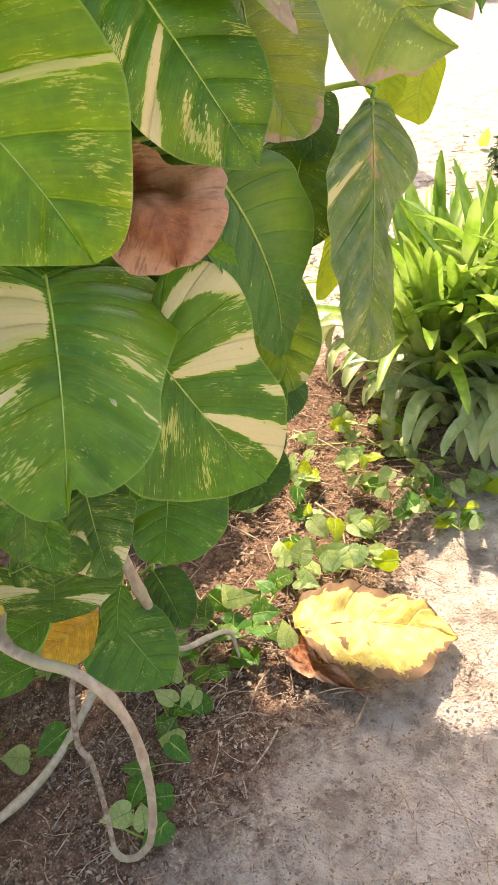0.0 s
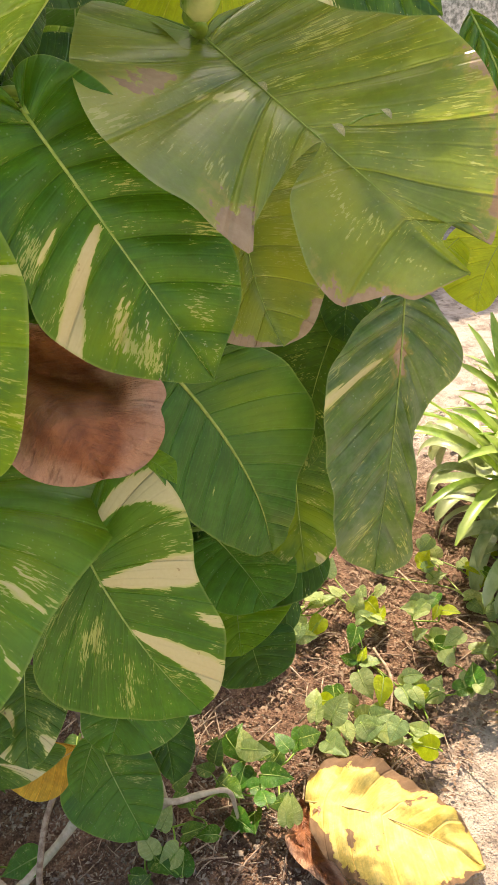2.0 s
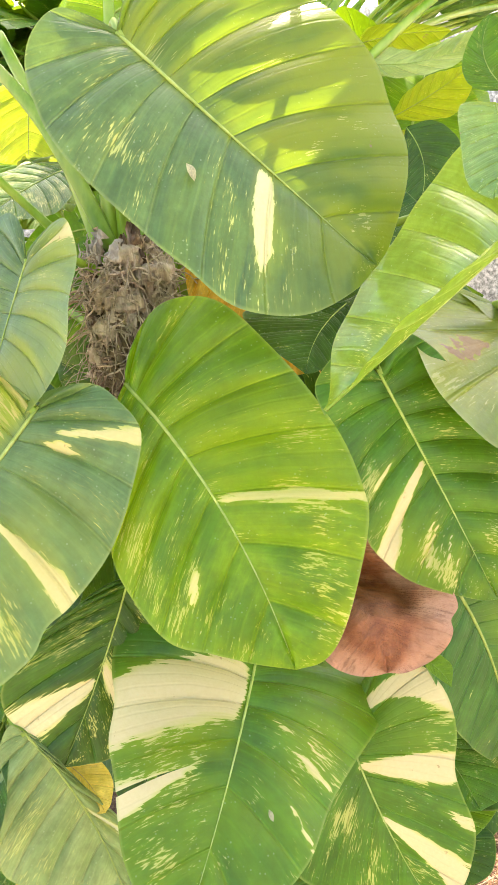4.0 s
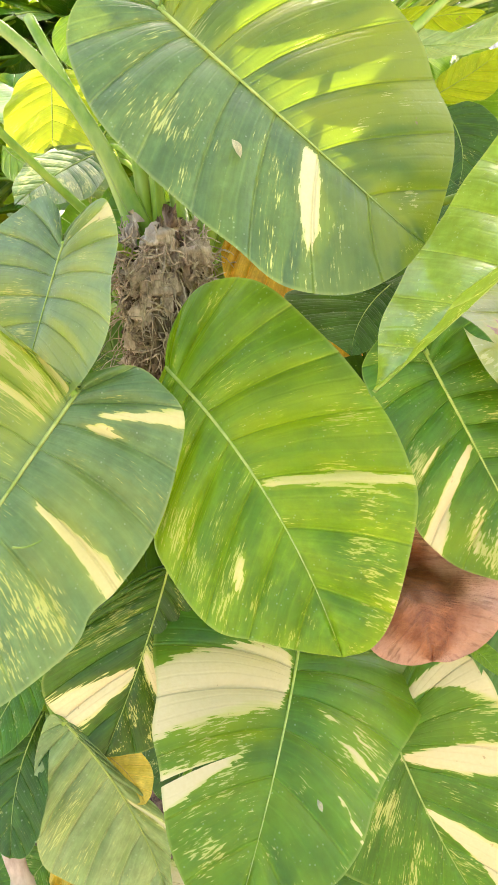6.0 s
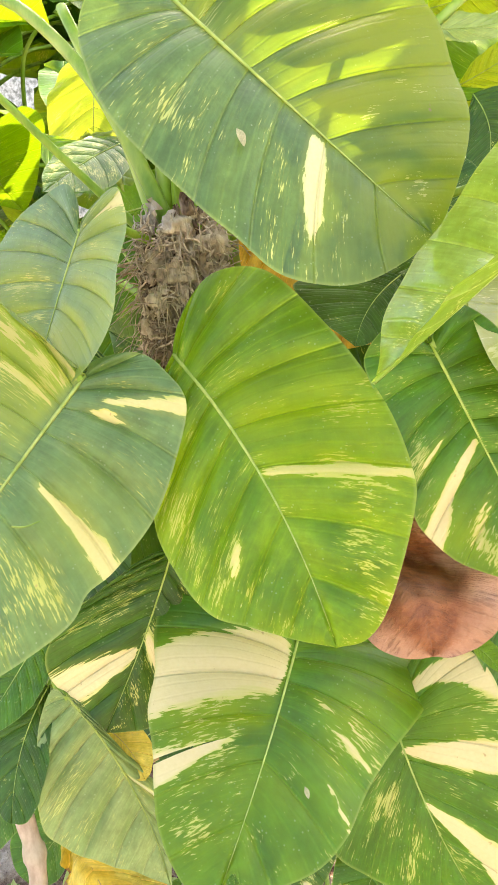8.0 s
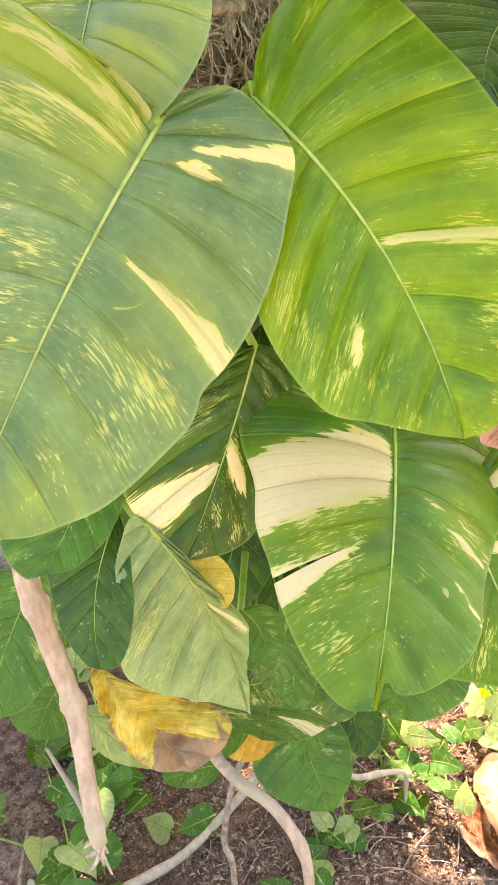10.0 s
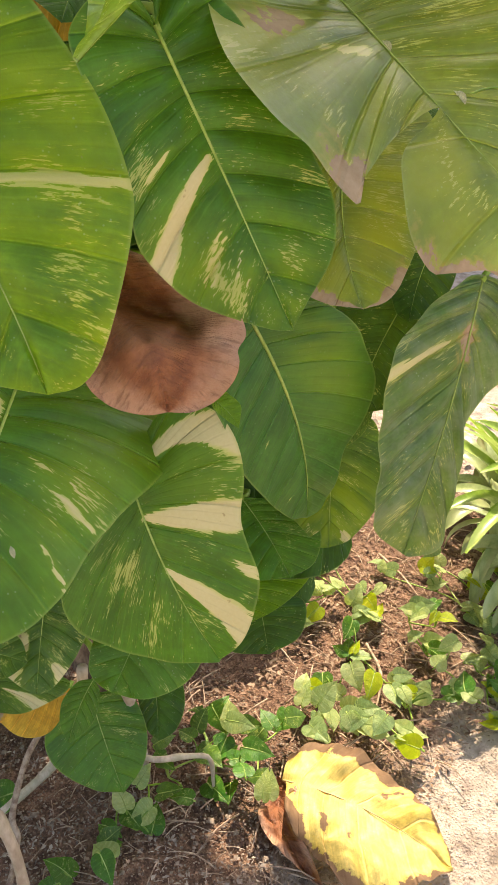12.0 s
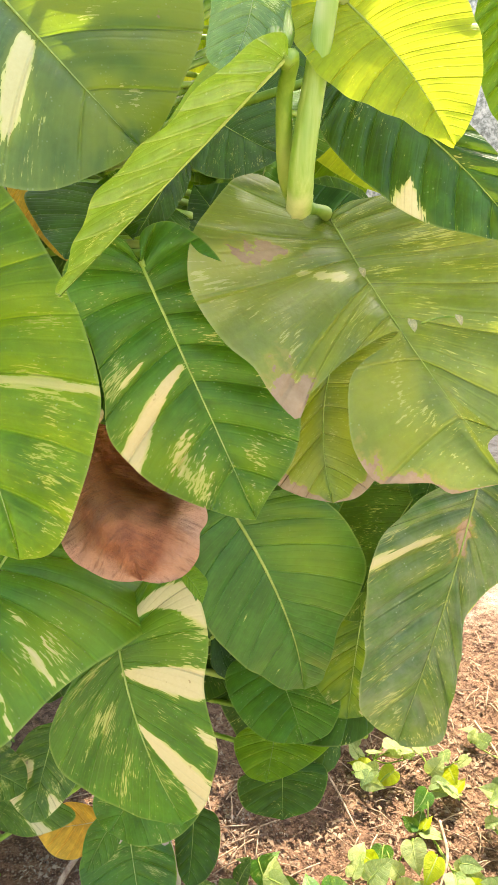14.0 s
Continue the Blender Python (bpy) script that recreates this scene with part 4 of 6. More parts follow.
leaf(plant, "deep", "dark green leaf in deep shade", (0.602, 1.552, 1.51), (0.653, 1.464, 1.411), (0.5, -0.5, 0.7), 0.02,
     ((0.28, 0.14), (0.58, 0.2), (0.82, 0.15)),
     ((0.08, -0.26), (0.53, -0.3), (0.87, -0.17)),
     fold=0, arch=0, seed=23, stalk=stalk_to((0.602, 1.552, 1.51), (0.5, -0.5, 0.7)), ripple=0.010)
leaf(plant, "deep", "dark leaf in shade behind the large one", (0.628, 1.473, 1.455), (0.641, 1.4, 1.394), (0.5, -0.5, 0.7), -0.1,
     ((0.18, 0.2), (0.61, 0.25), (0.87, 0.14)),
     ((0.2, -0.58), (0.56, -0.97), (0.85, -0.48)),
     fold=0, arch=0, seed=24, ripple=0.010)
leaf(plant, "orange", "ageing orange-brown leaf tucked behind the green ones", (0.396, 1.455, 1.528), (0.602, 1.457, 1.383), (0.5, -0.5, 0.7), 0.03,
     ((0.13, 0.03), (0.38, 0.02), (0.61, 0.04), (0.8, 0.07)),
     ((0.15, -0.16), (0.41, -0.25), (0.72, -0.2), (0.91, -0.13)),
     fold=0, arch=0, seed=25, stalk=stalk_to((0.396, 1.455, 1.528), (0.5, -0.5, 0.7)), rib_mat="rib_dry")
leaf(plant, "pewter", "grey-green leaf beside the rootstock with lime patches", (0.385, 1.238, 1.519), (0.403, 1.149, 1.341), (0.13, -0.88, 0.45), -0.02,
     ((-0.12, 0.1), (-0.18, 0.33), (-0.05, 0.5), (0.19, 0.62), (0.5, 0.71), (0.73, 0.62), (0.89, 0.39)),
     ((-0.17, -0.1), (-0.27, -0.27), (-0.14, -0.5), (0.07, -0.75), (0.38, -0.85), (0.67, -0.63), (0.9, -0.32)),
     fold=0.12, arch=0, seed=26, stalk=stalk_to((0.385, 1.238, 1.519), (0.13, -0.88, 0.45)), cream=((1, 0.22, 0.29, 0.3, 1, 0.92, 0, 1), (1, 0.36, 0.44, 0.1, 0.8, 0.7), (-1, 0.5, 0.75, 0.0, 0.6, 0.7), (-1, 0.0, 0.12, 0.2, 0.9, 0.7)), gold=((0, 0.5, 1, 0.2, 1, 0.9), (1, 0.2, 0.45, 0.2, 1, 0.9)))
leaf(plant, "bright", "bright green leaf edge lit from behind", (0.293, 1.161, 1.694), (0.445, 1.08, 1.475), (0.61, -0.51, 0.61), 0.01,
     ((0.09, 0.1), (0.32, 0.12), (0.57, 0.11), (0.81, 0.07), (0.95, 0.03)),
     ((0.1, -0.09), (0.41, -0.13), (0.74, -0.1), (0.92, -0.04)),
     fold=0, arch=0, seed=27, stalk=stalk_to((0.293, 1.161, 1.694), (0.61, -0.51, 0.61)))
leaf(plant, "deep", "dark leaf with one curved cream stripe", (0.537, 1.239, 1.198), (0.531, 1.144, 1.016), (0.96, -0.25, 0.1), 0.02,
     ((0.02, 0.20), (0.28, 0.32), (0.60, 0.36), (0.86, 0.28), (0.97, 0.11)),
     ((0.1, -0.14), (0.32, -0.29), (0.58, -0.42), (0.75, -0.39), (0.9, -0.2)),
     fold=0, arch=0, seed=28, stalk=stalk_to((0.537, 1.239, 1.198), (0.96, -0.25, 0.1)), cream=((-1, 0.72, 0.875, 0.02, 1, 1.3, 0.2, 0.95, -0.035), (1, 0.71, 0.775, 0.03, 0.6, 0.96, 0.4, 0.1), (1, 0.7, 0.95, 0.1, 0.9, 0.8), (0, 0.1, 0.6, 0.2, 0.9, 0.7)), lean=2.6)
leaf(plant, "sage", "pale olive leaf folded along its midrib", (0.519, 1.113, 1.068), (0.56, 1.185, 0.815), (0.97, -0.22, 0.1), 0.05,
     ((0.08, 0.04), (0.34, 0.09), (0.62, 0.15), (0.86, 0.06)),
     ((-0.05, -0.03), (0.02, -0.11), (0.18, -0.21), (0.37, -0.29), (0.52, -0.3), (0.73, -0.17), (0.92, -0.05)),
     fold=0, arch=0, seed=29, stalk=stalk_to((0.519, 1.113, 1.068), (0.97, -0.22, 0.1)), cream=((1, 0.62, 0.68, 0.1, 0.95, 0.93, 0.3, 0.8), (0, 0.45, 0.6, 0.2, 0.9, 0.5)))
leaf(plant, "yellow", "small yellow leaf in the shade", (0.479, 1.152, 0.995), (0.551, 1.173, 0.956), (0.51, -0.61, 0.61), 0.10,
     ((0.05, 0.15), (0.18, 0.27), (0.48, 0.40), (0.81, 0.34), (0.97, 0.16)),
     ((0.12, -0.06), (0.43, -0.09), (0.74, -0.10), (0.93, -0.06)),
     fold=0.05, arch=0, seed=30, stalk=stalk_to((0.479, 1.152, 0.995), (0.51, -0.61, 0.61)), rib_mat="rib_dry", ripple=0.010)
leaf(plant, "deep", "dark green leaf behind the cane", (0.491, 1.106, 1.071), (0.535, 1.037, 0.965), (0.51, -0.61, 0.61), -0.09,
     ((0.29, 0.11), (0.68, 0.18), (0.95, 0.13)),
     ((0.18, -0.29), (0.41, -0.42), (0.76, -0.29), (0.96, -0.12)),
     fold=0, arch=0, seed=31, stalk=stalk_to((0.491, 1.106, 1.071), (0.51, -0.61, 0.61)), ripple=0.010)
leaf(plant, "green", "blue-green leaf under the large grey-green one", (0.466, 1.114, 1.119), (0.477, 1.032, 1.037), (0.45, -0.6, 0.65), 0.01,
     ((0.07, 0.22), (0.29, 0.31), (0.56, 0.32), (0.85, 0.2)),
     ((0.19, -0.3), (0.54, -0.47), (0.91, -0.42), (1.07, -0.14)),
     fold=0, arch=0, seed=32, stalk=stalk_to((0.466, 1.114, 1.119), (0.45, -0.6, 0.65)), ripple=0.010)
leaf(plant, "yellow", "yellow leaf with a shrivelled brown tip", (0.362, 1.13, 0.791), (0.5, 1.15, 0.706), (0.5, -0.55, 0.67), 0.01,
     ((0.27, 0.11), (0.62, 0.31), (0.91, 0.44), (1.04, 0.28)),
     ((0.12, -0.15), (0.4, -0.19), (0.62, -0.22), (0.81, -0.13)),
     fold=0, arch=0, seed=33, stalk=stalk_to((0.362, 1.13, 0.791), (0.5, -0.55, 0.67)), dry=((0, 0.80, 1.2, -0.3, 1.3, 1.0), (0, 0.3, 0.85, 0.85, 1.3, 0.6)), wave=0.09, ripple=0.02, crumple=0.26, rib_mat="rib_dry")
leaf(plant, "orange", "hanging orange leaf with a brown tip", (0.291, 1.54, 0.34), (0.21, 1.417, 0.309), (0.5, -0.5, 0.7), 0.03,
     ((0.12, 0.17), (0.4, 0.39), (0.73, 0.33)),
     ((0.33, -0.2), (0.65, -0.23)),
     fold=0, arch=0, seed=34, stalk=stalk_to((0.291, 1.54, 0.34), (0.5, -0.5, 0.7)), dry=((0, 0.9, 1, 0.0, 1, 0.7),), rib_mat="rib_dry", ripple=0.010)
leaf(plant, "green", "round green leaf low on the plant, finely speckled", (0.275, 1.58, 0.288), (0.391, 1.559, 0.137), (0.62, -0.55, 0.55), -0.01,
     ((0.1, 0.33), (0.42, 0.42), (0.73, 0.33), (0.9, 0.17)),
     ((-0.05, -0.18), (0.11, -0.44), (0.34, -0.57), (0.63, -0.48), (0.87, -0.25)),
     fold=0, arch=0, seed=35, stalk=stalk_to((0.275, 1.58, 0.288), (0.62, -0.55, 0.55)), cream=((0, 0.2, 0.7, 0.1, 0.7, 0.4),), ripple=0.010)
leaf(plant, "green", "narrow young green leaf", (0.387, 1.524, 0.447), (0.408, 1.452, 0.371), (0.51, -0.56, 0.66), -0.05,
     ((0.14, 0.16), (0.51, 0.24), (0.78, 0.16)),
     ((0.14, -0.23), (0.5, -0.33), (0.82, -0.21)),
     fold=0, arch=0, seed=36, stalk=stalk_to((0.387, 1.524, 0.447), (0.51, -0.56, 0.66)), ripple=0.010)
leaf(plant, "deep", "small dark leaf near the ground", (0.299, 1.708, 0.292), (0.389, 1.647, 0.204), (0.41, -0.51, 0.76), 0.03,
     ((0.13, 0.36), (0.57, 0.42), (0.88, 0.28), (0.99, 0.1)),
     ((0.09, -0.19), (0.4, -0.23), (0.83, -0.14)),
     fold=0, arch=0, seed=37, stalk=stalk_to((0.299, 1.708, 0.292), (0.41, -0.51, 0.76)), ripple=0.010)
leaf(plant, "mottled", "dark leaf with long cream stripes", (0.436, 1.351, 0.628), (0.459, 1.307, 0.594), (0.43, -0.4, 0.81), 0.01,
     ((-0.14, 1.42), (0.13, 1.64), (0.77, 0.96), (0.93, 0.42)),
     ((-0.48, -1.11), (-0.21, -1.77), (0.43, -1.51), (0.83, -0.75)),
     fold=0, arch=0, seed=38, stalk=stalk_to((0.436, 1.351, 0.628), (0.43, -0.4, 0.81)), cream=((-1, 0.46, 0.62, 0.2, 1, 1.0, 0.3, 1), (1, 0.60, 0.72, 0.2, 1, 0.95, 0.2, 1), (-1, 0.3, 0.8, 0.0, 1, 0.6), (1, 0.15, 0.4, 0.3, 1, 0.7)), ripple=0.010)
leaf(plant, "mottled", "small green leaf with a white splash", (0.514, 1.393, 0.78), (0.564, 1.335, 0.681), (0.51, -0.61, 0.61), -0.01,
     ((0.23, 0.46), (0.47, 0.42), (0.74, 0.29), (0.94, 0.14)),
     ((0.14, -0.25), (0.47, -0.4), (0.75, -0.39), (0.92, -0.19)),
     fold=0, arch=0, seed=39, stalk=stalk_to((0.514, 1.393, 0.78), (0.51, -0.61, 0.61)), cream=((-1, 0.45, 0.85, 0.3, 1, 1.1, 0.3, 1), (1, 0.72, 0.85, 0.5, 1, 0.95, 0.2, 1), (1, 0.3, 0.9, 0.3, 0.9, 0.4)), ripple=0.010)
leaf(plant, "green", "small green leaf under the banded one", (0.51, 1.309, 0.82), (0.552, 1.266, 0.751), (0.51, -0.56, 0.66), 0.01,
     ((0.34, 0.28), (0.74, 0.28), (0.98, 0.16)),
     ((-0, -0.46), (0.35, -0.61), (0.71, -0.37)),
     fold=0, arch=0, seed=40, stalk=stalk_to((0.51, 1.309, 0.82), (0.51, -0.56, 0.66)), cream=((0, 0.4, 0.9, 0.4, 1, 0.5),), ripple=0.010)
leaf(plant, "green", "small blue-green leaf near the ground", (0.393, 1.353, 0.541), (0.337, 1.266, 0.525), (0.41, -0.41, 0.82), -0.03,
     ((0.14, 0.18), (0.46, 0.33), (0.83, 0.19)),
     ((0.29, -0.28), (0.66, -0.45), (0.99, -0.34)),
     fold=0, arch=0, seed=41, stalk=stalk_to((0.393, 1.353, 0.541), (0.41, -0.41, 0.82)), ripple=0.010)
leaf(plant, "green", "small blue-green leaf near the ground", (0.365, 1.311, 0.465), (0.317, 1.238, 0.453), (0.41, -0.41, 0.82), -0.06,
     ((0.1, 0.17), (0.36, 0.24), (0.75, 0.15)),
     ((0.28, -0.32), (0.67, -0.41), (0.97, -0.27)),
     fold=0, arch=0, seed=42, stalk=stalk_to((0.365, 1.311, 0.465), (0.41, -0.41, 0.82)), cream=((0, 0.4, 0.7, 0.2, 0.8, 0.6),), ripple=0.010)
leaf(plant, "green", "small shaded leaf with yellow streaks", (0.514, 1.224, 0.902), (0.558, 1.215, 0.856), (0.51, -0.61, 0.61), 0.16,
     ((0.1, 0.38), (0.4, 0.57), (0.84, 0.43), (0.98, 0.19)),
     ((0.16, -0.2), (0.6, -0.22), (0.86, -0.13)),
     fold=0, arch=0, seed=43, stalk=stalk_to((0.514, 1.224, 0.902), (0.51, -0.61, 0.61)), cream=((1, 0.2, 0.8, 0.3, 1, 0.4),), ripple=0.010)
leaf(plant, "mottled", "small shaded leaf with yellow streaks", (0.524, 1.28, 0.842), (0.535, 1.239, 0.793), (0.51, -0.61, 0.61), 0.07,
     ((0.07, 0.32), (0.41, 0.46), (0.8, 0.32)),
     ((0.17, -0.18), (0.6, -0.26), (0.91, -0.19)),
     fold=0, arch=0, seed=44, stalk=stalk_to((0.524, 1.28, 0.842), (0.51, -0.61, 0.61)), ripple=0.010)
leaf(plant, "mottled", "small leaf with cream stripes", (0.466, 1.269, 0.726), (0.549, 1.338, 0.72), (0.41, -0.41, 0.82), 0.07,
     ((0.1, 0.17), (0.45, 0.39), (0.84, 0.26)),
     ((0.03, -0.18), (0.34, -0.19), (0.78, -0.19)),
     fold=0, arch=0, seed=45, stalk=stalk_to((0.466, 1.269, 0.726), (0.41, -0.41, 0.82)), cream=((0, 0.2, 0.8, 0.2, 1, 0.7),), ripple=0.010)
leaf(plant, "green", "blue-green leaf edge hanging past the olive one", (0.851, 1.877, 1.422), (0.948, 1.828, 1.238), (0.7, -0.5, 0.5), 0.05,
     ((0.14, 0.13), (0.36, 0.14), (0.7, 0.13), (0.91, 0.08)),
     ((0.14, -0.11), (0.45, -0.08), (0.76, -0.06)),
     fold=0, arch=0, seed=46)
leaf(plant, "lime", "yellow-lime leaf behind the olive one", (0.847, 2.022, 1.184), (0.841, 1.928, 1.095), (0.43, -0.64, 0.64), -0.08,
     ((0.18, 0.14), (0.6, 0.13), (0.89, 0.09)),
     ((0.19, -0.45), (0.57, -0.55), (0.9, -0.36)),
     fold=0, arch=0, seed=47, cream=((-1, 0.3, 0.7, 0.3, 1, 0.5),), ripple=0.010)
leaf(plant, "lime", "small yellow-lime leaf behind the olive one", (0.802, 1.958, 1.177), (0.804, 1.91, 1.128), (0.43, -0.64, 0.64), -0.17,
     ((0.22, 0.26), (0.73, 0.26)),
     ((0.26, -0.45), (0.6, -0.58), (0.89, -0.37)),
     fold=0, arch=0, seed=48, ripple=0.010)
leaf(plant, "lime", "yellow leaf behind the drooping one", (0.681, 2.004, 0.937), (0.661, 1.899, 0.83), (0.54, -0.65, 0.54), -0,
     ((0.18, 0.16), (0.58, 0.21), (0.92, 0.11)),
     ((0.21, -0.11), (0.48, -0.09), (0.8, -0.06)),
     fold=0, arch=0, seed=49, ripple=0.010)
# Dark filler leaf, added where a gap has to look dark.
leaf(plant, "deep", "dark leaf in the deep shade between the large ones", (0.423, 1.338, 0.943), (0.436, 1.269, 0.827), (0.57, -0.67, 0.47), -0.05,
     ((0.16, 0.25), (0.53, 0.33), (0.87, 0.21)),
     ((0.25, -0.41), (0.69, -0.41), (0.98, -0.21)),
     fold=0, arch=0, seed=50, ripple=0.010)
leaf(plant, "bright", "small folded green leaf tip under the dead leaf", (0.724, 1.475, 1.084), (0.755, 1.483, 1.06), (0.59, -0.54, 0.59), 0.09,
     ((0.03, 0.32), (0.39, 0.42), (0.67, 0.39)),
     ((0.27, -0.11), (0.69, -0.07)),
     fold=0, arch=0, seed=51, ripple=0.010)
# Two dark fillers added to close the gap that showed the wall.
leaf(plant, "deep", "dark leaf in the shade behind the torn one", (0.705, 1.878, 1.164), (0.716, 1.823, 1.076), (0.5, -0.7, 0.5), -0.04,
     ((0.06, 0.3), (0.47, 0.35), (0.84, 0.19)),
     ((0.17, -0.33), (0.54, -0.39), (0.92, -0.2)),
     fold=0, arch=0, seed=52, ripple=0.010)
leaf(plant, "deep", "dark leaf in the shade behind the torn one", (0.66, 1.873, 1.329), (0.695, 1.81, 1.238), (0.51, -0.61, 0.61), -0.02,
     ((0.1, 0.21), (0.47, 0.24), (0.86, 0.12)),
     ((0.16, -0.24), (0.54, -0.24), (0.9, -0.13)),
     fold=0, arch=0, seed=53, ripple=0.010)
leaf(plant, "bright", "green leaf edge at the back", (0.423, 2.194, 1.759), (0.512, 2.132, 1.539), (0.53, -0.74, 0.42), 0.02,
     ((0.19, 0.2), (0.53, 0.23), (0.88, 0.13)),
     ((0.11, -0.17), (0.45, -0.2), (0.84, -0.11)),
     fold=0, arch=0, seed=54)
# Another dark filler, added to cover a bright gap.
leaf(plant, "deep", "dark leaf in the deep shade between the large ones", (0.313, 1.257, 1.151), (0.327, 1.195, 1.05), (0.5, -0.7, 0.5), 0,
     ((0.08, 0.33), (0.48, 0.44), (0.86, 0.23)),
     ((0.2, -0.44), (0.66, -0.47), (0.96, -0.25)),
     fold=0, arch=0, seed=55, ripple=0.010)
# The sky's glare on this leaf is put into its pale base colour.
leaf(plant, "young", "pale glossy leaf at the back, catching the sky", (0.4, 1.748, 1.745), (0.532, 1.879, 1.774), (0.28, -0.47, 0.84), -0.24,
     ((0.18, 0.11), (0.48, -0.06), (0.82, 0.08)),
     ((0.18, -0.42), (0.53, -0.43), (0.83, -0.25)),
     fold=0, arch=0, seed=56, ripple=0.010)
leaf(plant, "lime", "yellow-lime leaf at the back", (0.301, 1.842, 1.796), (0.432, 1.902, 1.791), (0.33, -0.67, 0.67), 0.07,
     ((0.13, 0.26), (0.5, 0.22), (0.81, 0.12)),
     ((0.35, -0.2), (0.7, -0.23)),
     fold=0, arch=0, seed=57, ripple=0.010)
leaf(plant, "lime", "lime leaf at the back with pale streaks", (0.403, 1.8, 1.675), (0.464, 1.906, 1.741), (0.54, -0.65, 0.54), -0.03,
     ((0.31, 0.15), (0.66, 0.16)),
     ((0.2, -0.21), (0.49, -0.38), (0.82, -0.25)),
     fold=0, arch=0, seed=58, cream=((0, 0.3, 0.8, 0.3, 1, 0.5),), ripple=0.010)
leaf(plant, "deep", "dark leaf at the back", (0.495, 1.727, 1.649), (0.547, 1.68, 1.539), (0.54, -0.65, 0.54), 0.13,
     ((-0.02, 0.27), (0.26, 0.49), (0.62, 0.37), (0.87, 0.17)),
     ((0.22, -0.06), (0.61, -0.1), (0.86, -0.09)),
     fold=0, arch=0, seed=59, cream=((1, 0.4, 0.8, 0.2, 0.9, 0.3),), ripple=0.010)
leaf(plant, "green", "green leaf at the back", (0.603, 1.788, 1.678), (0.55, 1.827, 1.778), (0.54, -0.65, 0.54), 0.16,
     ((0.1, 0.32), (0.4, 0.4), (0.74, 0.27), (0.92, 0.13)),
     ((0.09, -0.18), (0.51, -0.26), (0.84, -0.15)),
     fold=0, arch=0, seed=60, ripple=0.010)
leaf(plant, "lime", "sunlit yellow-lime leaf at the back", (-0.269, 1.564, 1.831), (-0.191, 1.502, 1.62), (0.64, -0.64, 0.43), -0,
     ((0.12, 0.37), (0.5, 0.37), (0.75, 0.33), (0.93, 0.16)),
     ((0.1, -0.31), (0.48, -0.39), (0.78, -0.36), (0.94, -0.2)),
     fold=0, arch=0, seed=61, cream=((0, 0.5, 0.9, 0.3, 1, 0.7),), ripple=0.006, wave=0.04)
leaf(plant, "olive", "shrivelled pale leaf at the back", (-0.05, 1.446, 1.668), (0.073, 1.439, 1.576), (0.53, -0.42, 0.74), 0.07,
     ((0.29, 0.26), (0.65, 0.45), (0.92, 0.33)),
     ((0.23, -0.22), (0.62, -0.33), (0.81, -0.15)),
     fold=0.3, arch=0, seed=62, wave=0.08, ripple=0.05)
leaf(plant, "bright", "green leaf at the back", (-0.17, 1.411, 1.683), (-0.053, 1.468, 1.632), (0.54, -0.54, 0.65), -0.12,
     ((0.36, 0.04), (0.75, 0.14)),
     ((0.25, -0.33), (0.62, -0.42), (0.9, -0.28)),
     fold=0, arch=0, seed=63, ripple=0.010)
leaf(plant, "mottled", "pale mottled leaf at the back", (0.175, 1.395, 1.629), (0.179, 1.275, 1.567), (0.41, -0.41, 0.82), -0.07,
     ((0.21, 0.42), (0.58, 0.52), (0.85, 0.25)),
     ((0.08, -0.35), (0.41, -0.51), (0.76, -0.32)),
     fold=0, arch=0, seed=64, cream=((0, 0.2, 0.9, 0.2, 1, 0.6),), ripple=0.010)
leaf(plant, "green", "blue-green leaf low behind the cane", (0.281, 1.126, 0.892), (0.306, 1.011, 0.756), (0.51, -0.61, 0.61), -0.03,
     ((0.04, 0.22), (0.41, 0.33), (0.81, 0.24)),
     ((0.14, -0.31), (0.52, -0.32), (0.9, -0.22)),
     fold=0, arch=0, seed=65, cream=((0, 0.3, 0.7, 0.2, 0.9, 0.5),), ripple=0.010)
leaf(plant, "green", "blue-green leaf behind the broken cane", (0.208, 1.188, 0.84), (0.269, 1.1, 0.734), (0.5, -0.5, 0.7), -0.08,
     ((0.27, 0.11), (0.62, 0.21), (0.91, 0.16)),
     ((0.19, -0.29), (0.55, -0.44), (0.89, -0.26)),
     fold=0, arch=0, seed=66, ripple=0.010)
leaf(plant, "green", "blue-green leaf low behind the cane", (0.213, 1.186, 0.651), (0.223, 1.103, 0.586), (0.5, -0.5, 0.7), -0.1,
     ((0.29, 0.21), (0.66, 0.29), (0.89, 0.18)),
     ((0.21, -0.48), (0.68, -0.68), (0.98, -0.37)),
     fold=0, arch=0, seed=67, cream=((0, 0.4, 0.7, 0.2, 0.8, 0.5),), ripple=0.010)
leaf(plant, "young", "yellow-green leaf under the shrivelled one", (0.296, 1.145, 0.66), (0.424, 1.189, 0.618), (0.41, -0.41, 0.82), -0.09,
     ((0.26, 0.08), (0.7, 0.08), (0.99, 0.1)),
     ((0.12, -0.19), (0.44, -0.24), (0.77, -0.14)),
     fold=0, arch=0, seed=68, cream=((0, 0.3, 0.8, 0.2, 0.9, 0.5),), ripple=0.010)

